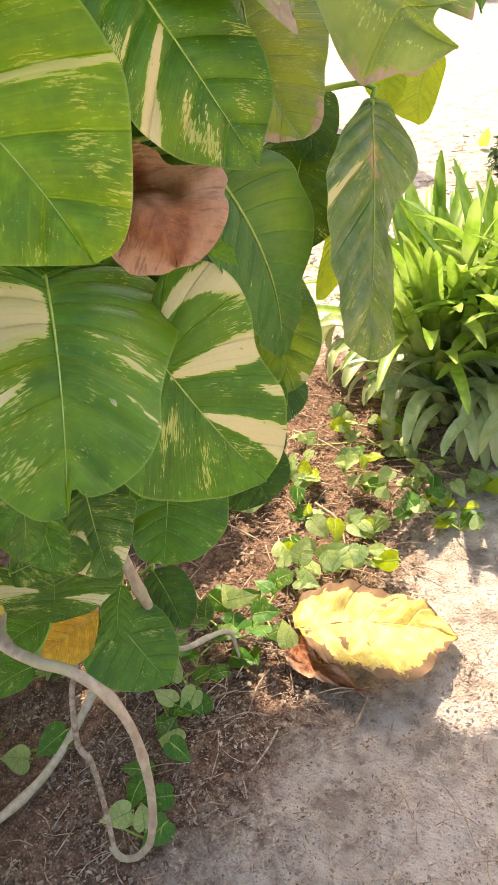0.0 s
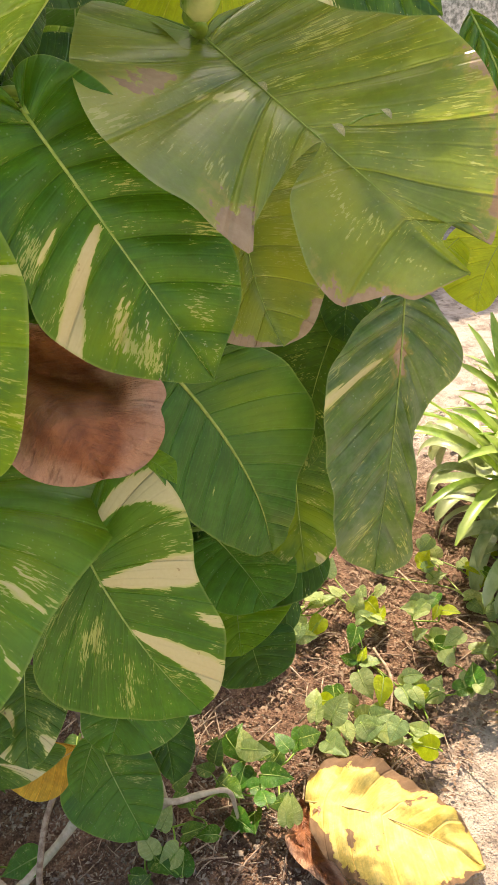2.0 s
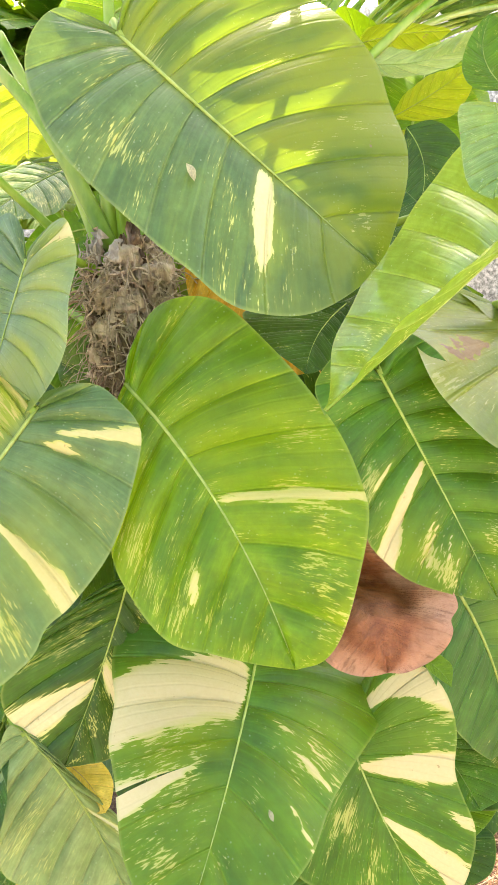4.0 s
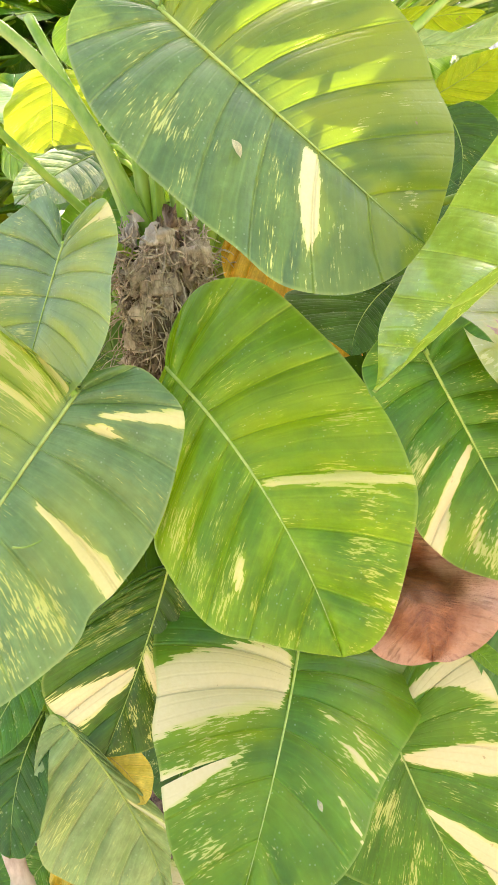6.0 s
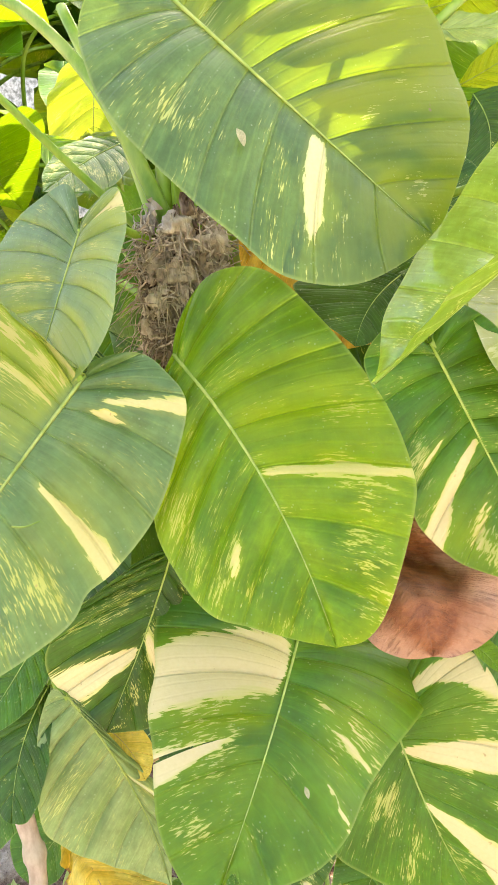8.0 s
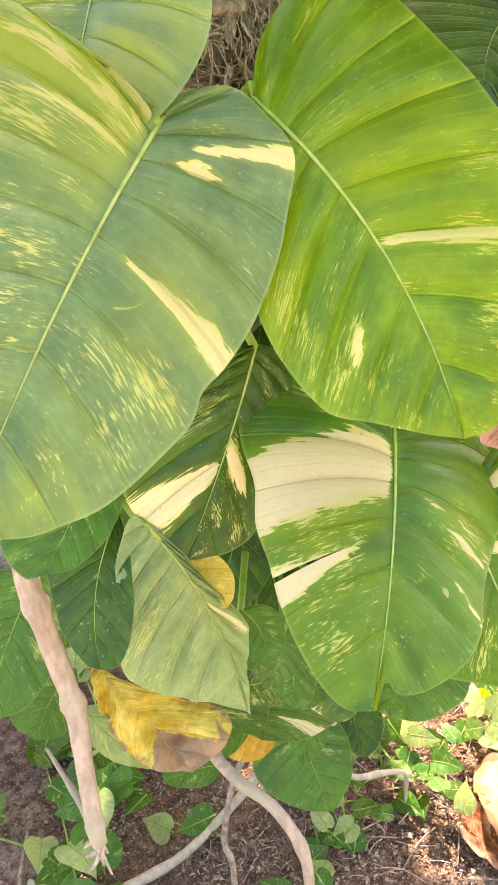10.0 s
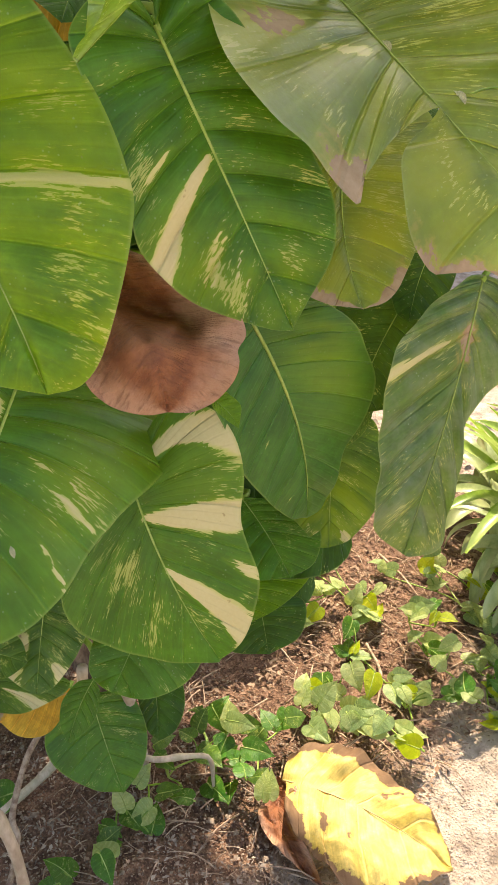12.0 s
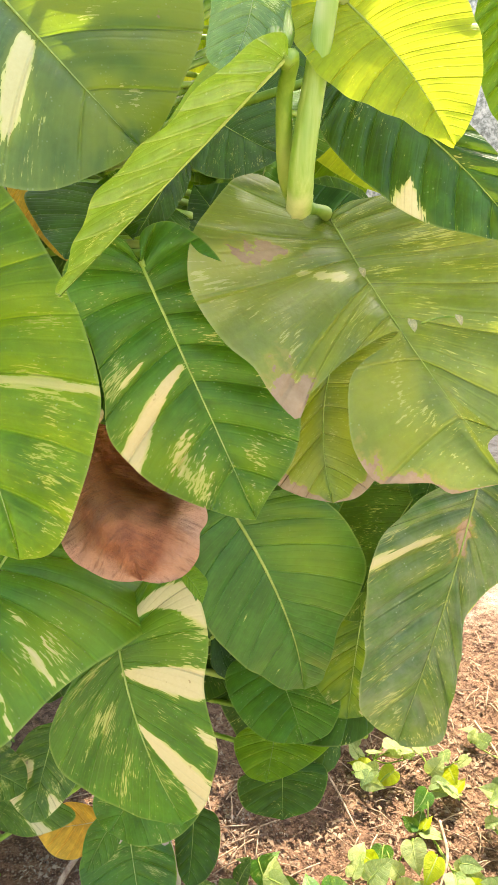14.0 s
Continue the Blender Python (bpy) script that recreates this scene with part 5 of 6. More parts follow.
FALLEN = dict(base=(0.534, 1.848, 0.045), tip=(0.884, 1.93, 0.045), normal=(0, 0, 1), bend=0.04,
              left=((-0.03, 0.15), (0.04, 0.32), (0.28, 0.36), (0.54, 0.31), (0.76, 0.22), (0.93, 0.12)),
              right=((0.12, -0.01), (0.1, -0.11), (0.14, -0.23), (0.32, -0.33), (0.49, -0.42), (0.62, -0.45), (0.8, -0.35), (0.91, -0.16)))
FALLEN_CURL = dict(base=(0.516, 1.852, 0.035), tip=(0.736, 1.74, 0.028), normal=(-0.1, -0.24, 0.97), bend=-0.13,
                   left=((0.24, 0.11), (0.43, -0.05), (0.74, -0)),
                   right=((0.14, -0.17), (0.37, -0.27), (0.7, -0.17)))

# rootstock of the climber, with its husks, roots and petioles
def rootstock():
    rnd = random.Random(3)
    bm = bmesh.new()
    bmesh.ops.create_icosphere(bm, subdivisions=5, radius=1.0)
    for v in bm.verts:
        p = v.co.copy()
        k = 1 + 0.35 * noise.noise(p * 2.2) + 0.30 * abs(noise.noise(p * 5)) + 0.25 * abs(noise.noise(p * 11)) + 0.12 * noise.noise(p * 23)
        v.co = Vector((0.372 + 0.042 * p.x * k, 1.372 + 0.042 * p.y * k, 1.40 + 0.115 * p.z * (0.85 + 0.15 * k)))
    hold(link_mesh("rootstock", bm, MAT["fibre"], None, "brown fibrous rootstock wrapped in dry husks"), plant)
    for i in range(200):
        a, z = rnd.uniform(-3.0, 0.9), rnd.uniform(1.27, 1.53)
        r = rnd.uniform(0.038, 0.055) * (1 if z < 1.48 else 0.8)
        p = Vector((0.372 + r * math.cos(a), 1.372 + r * math.sin(a), z))
        o = Vector((math.cos(a), math.sin(a), rnd.uniform(-0.3, 0.5))).normalized()
        t = Vector((rnd.uniform(-0.6, 0.6), rnd.uniform(-0.6, 0.6), 1)) if rnd.random() < 0.7 else Vector((rnd.uniform(-1, 1), rnd.uniform(-1, 1), rnd.uniform(-1, 1)))
        t = (t - o * t.dot(o)).normalized()
        s = o.cross(t)
        n, curl, seed = rnd.uniform(0.007, 0.015) * rnd.choice((1, 1, 1, 1.7)), rnd.uniform(-2.4, 2.4), rnd.uniform(0, 99)
        wide = rnd.uniform(0.20, 0.55)
        verts = []
        for u in range(11):
            for v in range(8):
                x, y = u / 5 - 1, (v / 3.5 - 1) * wide * (1 - 0.35 * (u / 5 - 1) ** 2)
                q = Vector((x * 1.6, y * 3.6, seed))
                h = 0.30 * math.sin(curl * x) + 0.55 * math.cos(2.4 * y / wide) * wide + 0.40 * noise.noise(q) + 0.50 * noise.noise(q * 3.1) + 0.12 * math.sin(26 * y + 3 * noise.noise(q))
                ragged = 0.30 * noise.noise(Vector((y * 9, seed, 2))) if u in (0, 10) else 0
                verts.append(p + (t * (x + ragged + 0.18 * noise.noise(q + Vector((9, 0, 0)))) + s * (y + 0.18 * noise.noise(q + Vector((0, 9, 0)))) + o * h) * n)
        me = bpy.data.meshes.new("husk")
        me.from_pydata(verts, [], [(u * 8 + v, (u + 1) * 8 + v, (u + 1) * 8 + v + 1, u * 8 + v + 1) for u in range(10) for v in range(7)])
        hold(link_data("husk", me, MAT["husk" if rnd.random() < 0.62 else "fibre"]), plant)
    for at, r in (((0.396, 1.352, 1.512), 0.021), ((0.412, 1.384, 1.492), 0.021), ((0.404, 1.346, 1.462), 0.019), ((0.376, 1.330, 1.478), 0.014), ((0.382, 1.330, 1.432), 0.016), ((0.366, 1.326, 1.396), 0.014)):
        bm = bmesh.new()
        bmesh.ops.create_icosphere(bm, subdivisions=4, radius=1.0)
        for v in bm.verts:
            k = 1 + 0.40 * noise.noise(v.co * 1.9 + Vector(at) * 50) + 0.16 * abs(noise.noise(Vector((v.co.x * 9, v.co.y * 9, v.co.z * 3)))) + 0.10 * noise.noise(v.co * 13)
            v.co = Vector(at) + Vector((v.co.x, v.co.y, v.co.z * 0.8)) * r * k
        hold(link_mesh("leaf_scar", bm, MAT["husk"]), plant)
    bm = bmesh.new()
    for i in range(420):
        a, z = rnd.uniform(-3.2, 0.9), rnd.uniform(1.25, 1.52)
        p = Vector((0.372 + 0.045 * math.cos(a), 1.372 + 0.045 * math.sin(a), z))
        d = Vector((math.cos(a) * rnd.uniform(0.2, 1), math.sin(a) * rnd.uniform(0.2, 1), rnd.uniform(-1.2, 0.3))).normalized()
        n = rnd.uniform(0.015, 0.06)
        q = [p, p + d * n * 0.5 + Vector((rnd.uniform(-1, 1), rnd.uniform(-1, 1), rnd.uniform(-1, 1))) * 0.008, p + d * n + Vector((0, 0, -0.012))]
        join(bm, tube(q, (rnd.uniform(0.0005, 0.0012), 0.0004), 7, 4))
    tagged(hold(link_mesh("root_fibre", bm, MAT["husk"]), plant), kind="stuff")
    for shade, low, high, count in (("husk", 1.385, 1.515, 300), ("fibre", 1.26, 1.41, 260)):
        bm = bmesh.new()
        for i in range(count):
            a, z, turn = rnd.uniform(-2.9, 0.7), rnd.uniform(low, high), rnd.uniform(0, 6.28)
            bow, r, q = rnd.uniform(-0.45, 0.45), rnd.uniform(0.046, 0.060), []
            for k in range(7):
                q.append(Vector((0.372 + r * math.cos(a), 1.372 + r * math.sin(a), z)))
                turn += bow + rnd.uniform(-0.4, 0.4)
                a, z, r = a + 0.10 * math.cos(turn), z + 0.0055 * math.sin(turn), r + rnd.uniform(-0.003, 0.003)
            thick = rnd.uniform(0.0004, 0.0013)
            join(bm, tube(q, (thick, thick * 1.1, thick * 0.6), 14, 5))
        tagged(hold(link_mesh("curled_rootlet", bm, MAT[shade]), plant), kind="stuff")
    for i in range(11):
        q = Vector((0.350 + rnd.uniform(-0.01, 0.01), 1.338 + rnd.uniform(-0.01, 0.01), rnd.uniform(1.435, 1.49)))
        d = Vector((-0.5, -0.75, rnd.uniform(-0.6, 0.25))).normalized() * rnd.uniform(0.03, 0.075)
        hold(link_mesh("dry_root", tube([q, q + d * 0.5 + Vector((0, 0, rnd.uniform(-0.004, 0.006))), q + d], (0.0013, 0.0011, 0.0007), 10, 5), MAT["twig"]), plant)


def join(into, bm):
    """Adds one bmesh to another and frees it."""
    me = bpy.data.meshes.new("piece")
    bm.to_mesh(me)
    bm.free()
    into.from_mesh(me)
    bpy.data.meshes.remove(me)


rootstock()
for pts, r in ((((0.379, 1.36, 1.49), (0.305, 1.34, 1.623), (0.233, 1.323, 1.711), (0.138, 1.289, 1.794), (0.06, 1.25, 1.83)), 0.0085),
               (((0.357, 1.363, 1.48), (0.324, 1.375, 1.62), (0.289, 1.387, 1.71), (0.25, 1.40, 1.80)), 0.008),
               (((0.365, 1.373, 1.48), (0.347, 1.384, 1.639), (0.334, 1.394, 1.713), (0.32, 1.41, 1.82)), 0.0075),
               (((0.375, 1.392, 1.48), (0.351, 1.407, 1.63), (0.337, 1.417, 1.705), (0.33, 1.43, 1.82)), 0.007),
               (((0.354, 1.36, 1.48), (0.275, 1.358, 1.618), (0.205, 1.354, 1.705), (0.13, 1.35, 1.80)), 0.009),
               (((0.40, 1.40, 1.48), (0.41, 1.46, 1.60), (0.42, 1.56, 1.70), (0.43, 1.68, 1.74)), 0.006)):
    hold(link_mesh("petiole", tube(pts, (r * 1.3, r, r * 0.85), 22, 9), MAT["petiole"], None, "upright green petiole"), plant)

hold(link_mesh("side_stem", tube([(0.770, 1.574, 1.449), (0.72, 1.62, 1.442), (0.665, 1.680, 1.43), (0.54, 1.66, 1.40), (0.40, 1.50, 1.36)], (0.007, 0.006, 0.007, 0.008), 36, 10, ((0.1, 0.2), (0.3, 0.2)), wobble=0.2), MAT["petiole"], None, "short green side stem"), plant)

# canes and trailing vines of the climber
hold(link_mesh("cane", tube([(0.34, 1.10, 1.09), (0.362, 1.072, 0.969), (0.37, 1.072, 0.916), (0.377, 1.081, 0.829), (0.389, 1.083, 0.773), (0.401, 1.075, 0.702), (0.417, 1.066, 0.62), (0.424, 1.064, 0.60)],
                            (0.0125, 0.0125, 0.012, 0.0115, 0.0105, 0.0095), 60, 12, ((0.35, 0.28), (0.62, 0.35), (0.95, 0.3)), wobble=0.10), MAT["cane"], None, "thick tan cane ending in a frayed break"), plant)
frays = random.Random(8)
for i in range(9):
    p = Vector((0.424, 1.064, 0.604))
    q = p + Vector((frays.uniform(-0.02, 0.02), frays.uniform(-0.02, 0.015), frays.uniform(-0.05, -0.015)))
    hold(link_mesh("fray", tube([p, p.lerp(q, 0.5) + Vector((frays.uniform(-0.006, 0.006), 0, 0)), q], (0.004, 0.003, 0.001), 7, 5, wobble=0.5), MAT["husk"]), plant)
hold(link_mesh("aerial_root", tube([(0.41, 1.066, 0.625), (0.36, 1.075, 0.627), (0.30, 1.08, 0.65)], (0.005, 0.004, 0.002), 12, 6, wobble=0.3), MAT["cane"]), plant)
hold(link_mesh("vine", tube([(0.34, 1.34, 0.60), (0.43, 1.24, 0.625), (0.491, 1.229, 0.613), (0.525, 1.246, 0.587), (0.556, 1.254, 0.556), (0.570, 1.264, 0.505), (0.572, 1.272, 0.430), (0.566, 1.274, 0.350), (0.556, 1.270, 0.262),
                             (0.525, 1.266, 0.145), (0.482, 1.275, 0.062), (0.450, 1.273, 0.022), (0.434, 1.261, 0.036), (0.422, 1.262, 0.062)], (0.0080, 0.0078, 0.0072, 0.0068, 0.0062), 80, 10, ((0.16, 0.3), (0.36, 0.3), (0.52, 0.25), (0.72, 0.25)), wobble=0.06), MAT["cane"], None, "pale tan vine hanging in a loop"), plant)
hold(link_mesh("vine", tube([(0.225, 1.50, 0.22), (0.228, 1.455, 0.168), (0.257, 1.400, 0.095), (0.285, 1.391, 0.069), (0.335, 1.350, 0.065), (0.390, 1.300, 0.075), (0.424, 1.264, 0.060)], (0.006, 0.006, 0.0055, 0.005), 36, 8, ((0.5, 0.2),), wobble=0.12), MAT["twig"], None, "thin brown vine joining the loop at the soil"), plant)
hold(link_mesh("vine", tube([(0.00, 1.12, 0.012), (0.111, 1.174, 0.018), (0.177, 1.321, 0.022), (0.19, 1.443, 0.04), (0.21, 1.537, 0.10), (0.27, 1.56, 0.25), (0.31, 1.55, 0.40)], (0.008, 0.009, 0.009, 0.010), 40, 9, ((0.3, 0.25), (0.6, 0.25)), wobble=0.08), MAT["cane"], None, "tan vine trailing over the soil"), plant)
hold(link_mesh("vine", tube([(0.31, 1.60, 0.18), (0.382, 1.631, 0.16), (0.415, 1.69, 0.145), (0.435, 1.735, 0.12), (0.437, 1.745, 0.05), (0.437, 1.745, -0.005)], (0.006, 0.006, 0.005, 0.003), 24, 8, ((0.4, 0.25),), wobble=0.06), MAT["cane"], None, "short tan vine reaching the soil"), plant)
hold(link_mesh("vine", tube([(0.33, 1.60, 0.47), (0.333, 1.617, 0.335), (0.325, 1.64, 0.24), (0.315, 1.66, 0.1), (0.31, 1.67, -0.01)], (0.011, 0.011, 0.012), 24, 9, ((0.3, 0.2), (0.7, 0.2)), wobble=0.1), MAT["cane"], None, "upright tan stem"), plant)

# filler leaves inside the climber, and unseen ones added above as shade
HEART = ((-0.09, 0.16), (-0.02, 0.33), (0.22, 0.43), (0.52, 0.38), (0.82, 0.20))
SMALL = ((-0.10, 0.12), (-0.07, 0.27), (0.10, 0.39), (0.34, 0.39), (0.62, 0.25), (0.86, 0.08))


def spare_leaf(parent, rnd, at, size, label, material, tilt=0.6, foot=None, rib=0.012, steps=20, cells=6, name="leaf", face=None, stalk_r=0.006, form=HEART):
    n = Vector(face) if face else Vector((rnd.uniform(-tilt, tilt), rnd.uniform(-tilt, tilt), 1))
    n.normalize()
    a = rnd.uniform(0, 6.28)
    d = Vector((math.cos(a), math.sin(a), rnd.uniform(-0.5, 0.1)))
    d = (d - n * d.dot(n)).normalized()
    base = Vector(at) - d * size * 0.5
    stalk = (base - n * size * 0.15 - d * size * 0.1, base.lerp(Vector(foot), 0.5) + Vector((0, 0, size * 0.2)), Vector(foot)) if foot is not None else ()
    k = rnd.uniform(0.85, 1.1)
    return leaf(parent, material, label, base, base + d * size, n, rnd.uniform(-0.05, 0.05), tuple((p, q * k) for p, q in form), tuple((p, -q * k) for p, q in form),
                fold=rnd.uniform(-0.05, 0.22), arch=rnd.uniform(0.0, 0.1), wave=0.02, rib=rib, stalk=stalk, stalk_r=stalk_r, steps=steps, cells=cells, seed=rnd.randrange(999), name=name,
                cream=((rnd.choice((-1, 1)), 0.4, 0.7, 0.1, 1, rnd.uniform(0.2, 0.7)),), ripple=0.012, veins=7)


upper = random.Random(12)
inner = random.Random(21)
# Filler leaves, mostly in the dark green, added to darken the inner gaps.
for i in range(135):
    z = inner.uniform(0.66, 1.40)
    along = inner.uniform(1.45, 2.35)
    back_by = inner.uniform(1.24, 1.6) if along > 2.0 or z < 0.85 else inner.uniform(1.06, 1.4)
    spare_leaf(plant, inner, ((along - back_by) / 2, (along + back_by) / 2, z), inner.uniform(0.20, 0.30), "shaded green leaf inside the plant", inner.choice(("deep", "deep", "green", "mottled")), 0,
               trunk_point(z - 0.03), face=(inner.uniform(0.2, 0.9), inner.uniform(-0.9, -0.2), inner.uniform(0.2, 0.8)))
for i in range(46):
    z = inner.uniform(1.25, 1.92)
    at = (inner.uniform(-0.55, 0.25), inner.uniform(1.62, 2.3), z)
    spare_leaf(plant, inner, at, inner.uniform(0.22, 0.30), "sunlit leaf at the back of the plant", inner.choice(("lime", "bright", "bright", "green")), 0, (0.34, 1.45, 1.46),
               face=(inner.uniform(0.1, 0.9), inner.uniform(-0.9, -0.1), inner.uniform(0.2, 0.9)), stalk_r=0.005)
# Leaves added above the view, placed only to shade the blades below.
for at in ((0.28, 2.45, 2.1), (0.35, 2.43, 2.16), (0.12, 2.42, 2.08), (0.02, 1.98, 2.2), (0.42, 2.06, 2.08), (0.38, 1.98, 2.12), (0.30, 2.16, 2.12), (0.42, 2.30, 2.10), (0.24, 1.92, 2.14), (0.05, 1.80, 2.12), (0.12, 2.05, 2.2), (0.15, 1.66, 2.18), (0.12, 1.40, 2.1), (0.05, 1.64, 2.12), (0.60, 1.84, 2.18), (0.15, 2.19, 2.09), (0.24, 2.30, 2.2), (0.36, 2.02, 2.14)):
    spare_leaf(plant, upper, at, upper.uniform(0.34, 0.42), "broad green leaf high on the plant", "bright", 0.3, (0.38, 1.42, 1.49))

# Climber added behind, with its copies, to shade the soil and fill gaps.
back = thing("pothos_behind", (-0.65, 2.40, 0.0), "leafy climber of the same kind added behind the large one for shade", "plant")
hold(link_mesh("stem", tube([(-0.65, 2.40, -0.02), (-0.62, 2.43, 0.7), (-0.64, 2.45, 1.3), (-0.60, 2.47, 1.75)], (0.045, 0.04, 0.04, 0.03), 40, 10, wobble=0.3), MAT["fibre"]), back)
rear = random.Random(5)
for i in range(52):
    a, z = rear.uniform(0, 6.28), rear.uniform(0.5, 2.1)
    r = rear.uniform(0.15, 0.45)
    spare_leaf(back, rear, (-0.62 + 1.1 * r * math.cos(a), 2.42 + 0.8 * r * math.sin(a), z), rear.uniform(0.28, 0.38), "broad green climber leaf", rear.choice(("bright", "green", "lime", "green")), 0.8,
               (-0.63, 2.43, min(1.7, z - 0.05)))
# High leaves added out of view to throw shade on the front soil.
for i in range(24):
    spare_leaf(back, rear, (rear.uniform(-0.46, -0.06), rear.uniform(2.66, 3.06), rear.uniform(2.12, 2.3)), rear.uniform(0.28, 0.34), "broad green climber leaf held high", "green", 0.35, (-0.60, 2.47, 1.74))
copy_thing(back, pose(-1.15, 2.15, 0, 0, 0, 130))
copy_thing(back, pose(-1.5, 2.75, 0, 0, 0, 250))
copy_thing(back, pose(-1.0, 1.35, 0, 0, 0, 80))
copy_thing(back, pose(-1.15, 1.75, 0, 0, 0, 200))

# the fallen leaf
fallen = thing("fallen_leaf", (0.7, 1.92, 0.0), "large fallen yellow leaf with curled brown edges lying on the soil", "leaf")
leaf(fallen, "fallen", "", FALLEN["base"], FALLEN["tip"], FALLEN["normal"], FALLEN["bend"], FALLEN["left"], FALLEN["right"], ripple=0.018, wave=0.030, crumple=0.06, fold=(0.02, 0.10), arch=0.05, veins=6,
     dry=((1, -0.1, 0.64, 0.80, 1.3, 1.0), (-1, -0.1, 0.38, 0.58, 1.3, 1.05), (-1, 0.38, 1.1, 0.88, 1.3, 1.0), (1, 0.60, 1.1, 0.95, 1.2, 0.8), (-1, 0.48, 0.53, 0.25, 0.6, 0.7), (-1, 0.60, 0.63, 0.3, 0.55, 0.6), (1, 0.66, 0.70, 0.4, 0.9, 0.6)), rib_mat="rib_dry", name="blade", seed=5, steps=56, cells=14)

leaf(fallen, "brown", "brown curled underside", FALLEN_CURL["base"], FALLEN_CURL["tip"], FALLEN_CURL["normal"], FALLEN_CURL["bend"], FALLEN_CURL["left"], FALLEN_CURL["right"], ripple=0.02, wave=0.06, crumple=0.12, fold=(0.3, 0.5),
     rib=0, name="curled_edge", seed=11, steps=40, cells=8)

# flakes of dry leaf caught on the blades
for at, size, n in (((0.592, 1.316, 1.586), 0.019, (0.85, -0.19, 0.49)), ((0.729, 1.254, 1.020), 0.011, (0.59, -0.28, 0.76)), ((0.757, 1.662, 1.382), 0.017, (0.43, -0.2, 0.88)),
                    ((0.843, 1.652, 1.345), 0.020, (0.43, -0.2, 0.88)), ((0.874, 1.678, 1.353), 0.016, (0.43, -0.2, 0.88))):
    flake = thing("dry_flake", at, "small curled flake of dry leaf caught on a blade", "leaf flake", "flakes on the leaves")
    nv = Vector(n).normalized()
    d = nv.cross(Vector((0.3, 0.5, 0.2))).normalized()
    leaf(flake, "husk_leaf", "", Vector(at) - d * size / 2, Vector(at) + d * size / 2, n, 0.05, ((0.2, 0.16), (0.6, 0.2)), ((0.2, -0.14), (0.6, -0.2)), fold=0.35, arch=0.1, rib=0, steps=8, cells=3, name="scrap")


# small trailing vines on the soil
def creeper(name, label, places, seed, material, lift=0.05, sizes=(0.040, 0.064), wander=0.45, each=(3, 4, 5, 5)):
    rnd = random.Random(seed)
    ob = thing(name, (places[0][0], places[0][1], 0.0), label, "vine", "small vines on the soil")
    spots = [Vector((x, y, rnd.uniform(0.4, 1.5) * lift)) for x, y in places]
    order = sorted(spots, key=lambda p: p.y + 0.4 * p.x)
    for a, b in zip(order, order[1:]):
        if (a - b).length < wander:
            mid = a.lerp(b, 0.5) + Vector((rnd.uniform(-0.02, 0.02), rnd.uniform(-0.02, 0.02), -0.4 * lift))
            q = Vector((a.x, a.y, max(0.006, a.z - 0.025))), Vector((b.x, b.y, max(0.006, b.z - 0.025)))
            hold(link_mesh("runner", tube([q[0], mid, q[1]], (0.0022, 0.0022, 0.002), 10, 5), MAT["petiole"]), ob)
    for p in spots:
        for k in range(rnd.choice(each)):
            at = p + Vector((rnd.uniform(-0.04, 0.04), rnd.uniform(-0.04, 0.04), rnd.uniform(-0.015, 0.035))) * (1 if k else 0.2)
            at.z = max(at.z, 0.018)
            face = Vector((rnd.uniform(-0.4, 0.75), rnd.uniform(-0.9, 0.3), 0.9))
            spare_leaf(ob, rnd, at, rnd.uniform(*sizes), "", material(rnd), 0, (p.x, p.y, max(0.006, p.z - 0.025)), 0.02, 16, 4, face=face, stalk_r=0.0016, form=SMALL)
    return ob


# Pale tones for vines in sun: part variegation, part sunlight put into the colour.
def sunlit_mix(rnd):
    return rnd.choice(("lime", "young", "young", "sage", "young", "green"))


# Darker greens for vines in shade, the shade being put into the colour.
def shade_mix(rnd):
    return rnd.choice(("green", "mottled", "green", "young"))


creeper("creeping_vine", "small sunlit lime vine trailing over brown mulch", ((0.062, 2.46), (0.152, 2.491), (0.221, 2.369), (0.123, 2.29), (0.355, 2.386), (0.25, 2.241), (0.30, 2.42), (0.18, 2.30)), 1, sunlit_mix)
creeper("creeping_vine", "small sunlit lime vine trailing over brown mulch", ((0.448, 2.435), (0.506, 2.466), (0.397, 2.284), (0.587, 2.253), (0.597, 2.358), (0.663, 2.295), (0.6, 2.198), (0.53, 2.40)), 2, sunlit_mix)
creeper("creeping_vine", "small pale green vine beside the fallen leaf", ((0.452, 2.125), (0.446, 2.071), (0.529, 2.138), (0.592, 2.077), (0.674, 2.106), (0.487, 2.018), (0.559, 2.257)), 3, sunlit_mix, 0.06, (0.045, 0.072))
creeper("creeping_vine", "small green vine below the strap-leaved clump", ((0.649, 2.444), (0.777, 2.338), (0.697, 2.401), (0.749, 2.401), (0.819, 2.494), (0.848, 2.501), (0.583, 2.614), (0.82, 2.275), (0.665, 2.46)), 4, sunlit_mix)
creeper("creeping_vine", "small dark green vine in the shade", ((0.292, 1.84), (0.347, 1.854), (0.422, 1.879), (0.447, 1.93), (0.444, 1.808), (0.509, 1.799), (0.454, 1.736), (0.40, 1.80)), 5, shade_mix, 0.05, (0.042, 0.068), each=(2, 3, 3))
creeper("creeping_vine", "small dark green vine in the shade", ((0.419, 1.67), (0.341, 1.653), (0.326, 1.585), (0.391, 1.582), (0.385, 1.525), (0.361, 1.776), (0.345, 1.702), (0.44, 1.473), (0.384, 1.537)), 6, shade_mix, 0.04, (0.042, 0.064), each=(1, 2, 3))
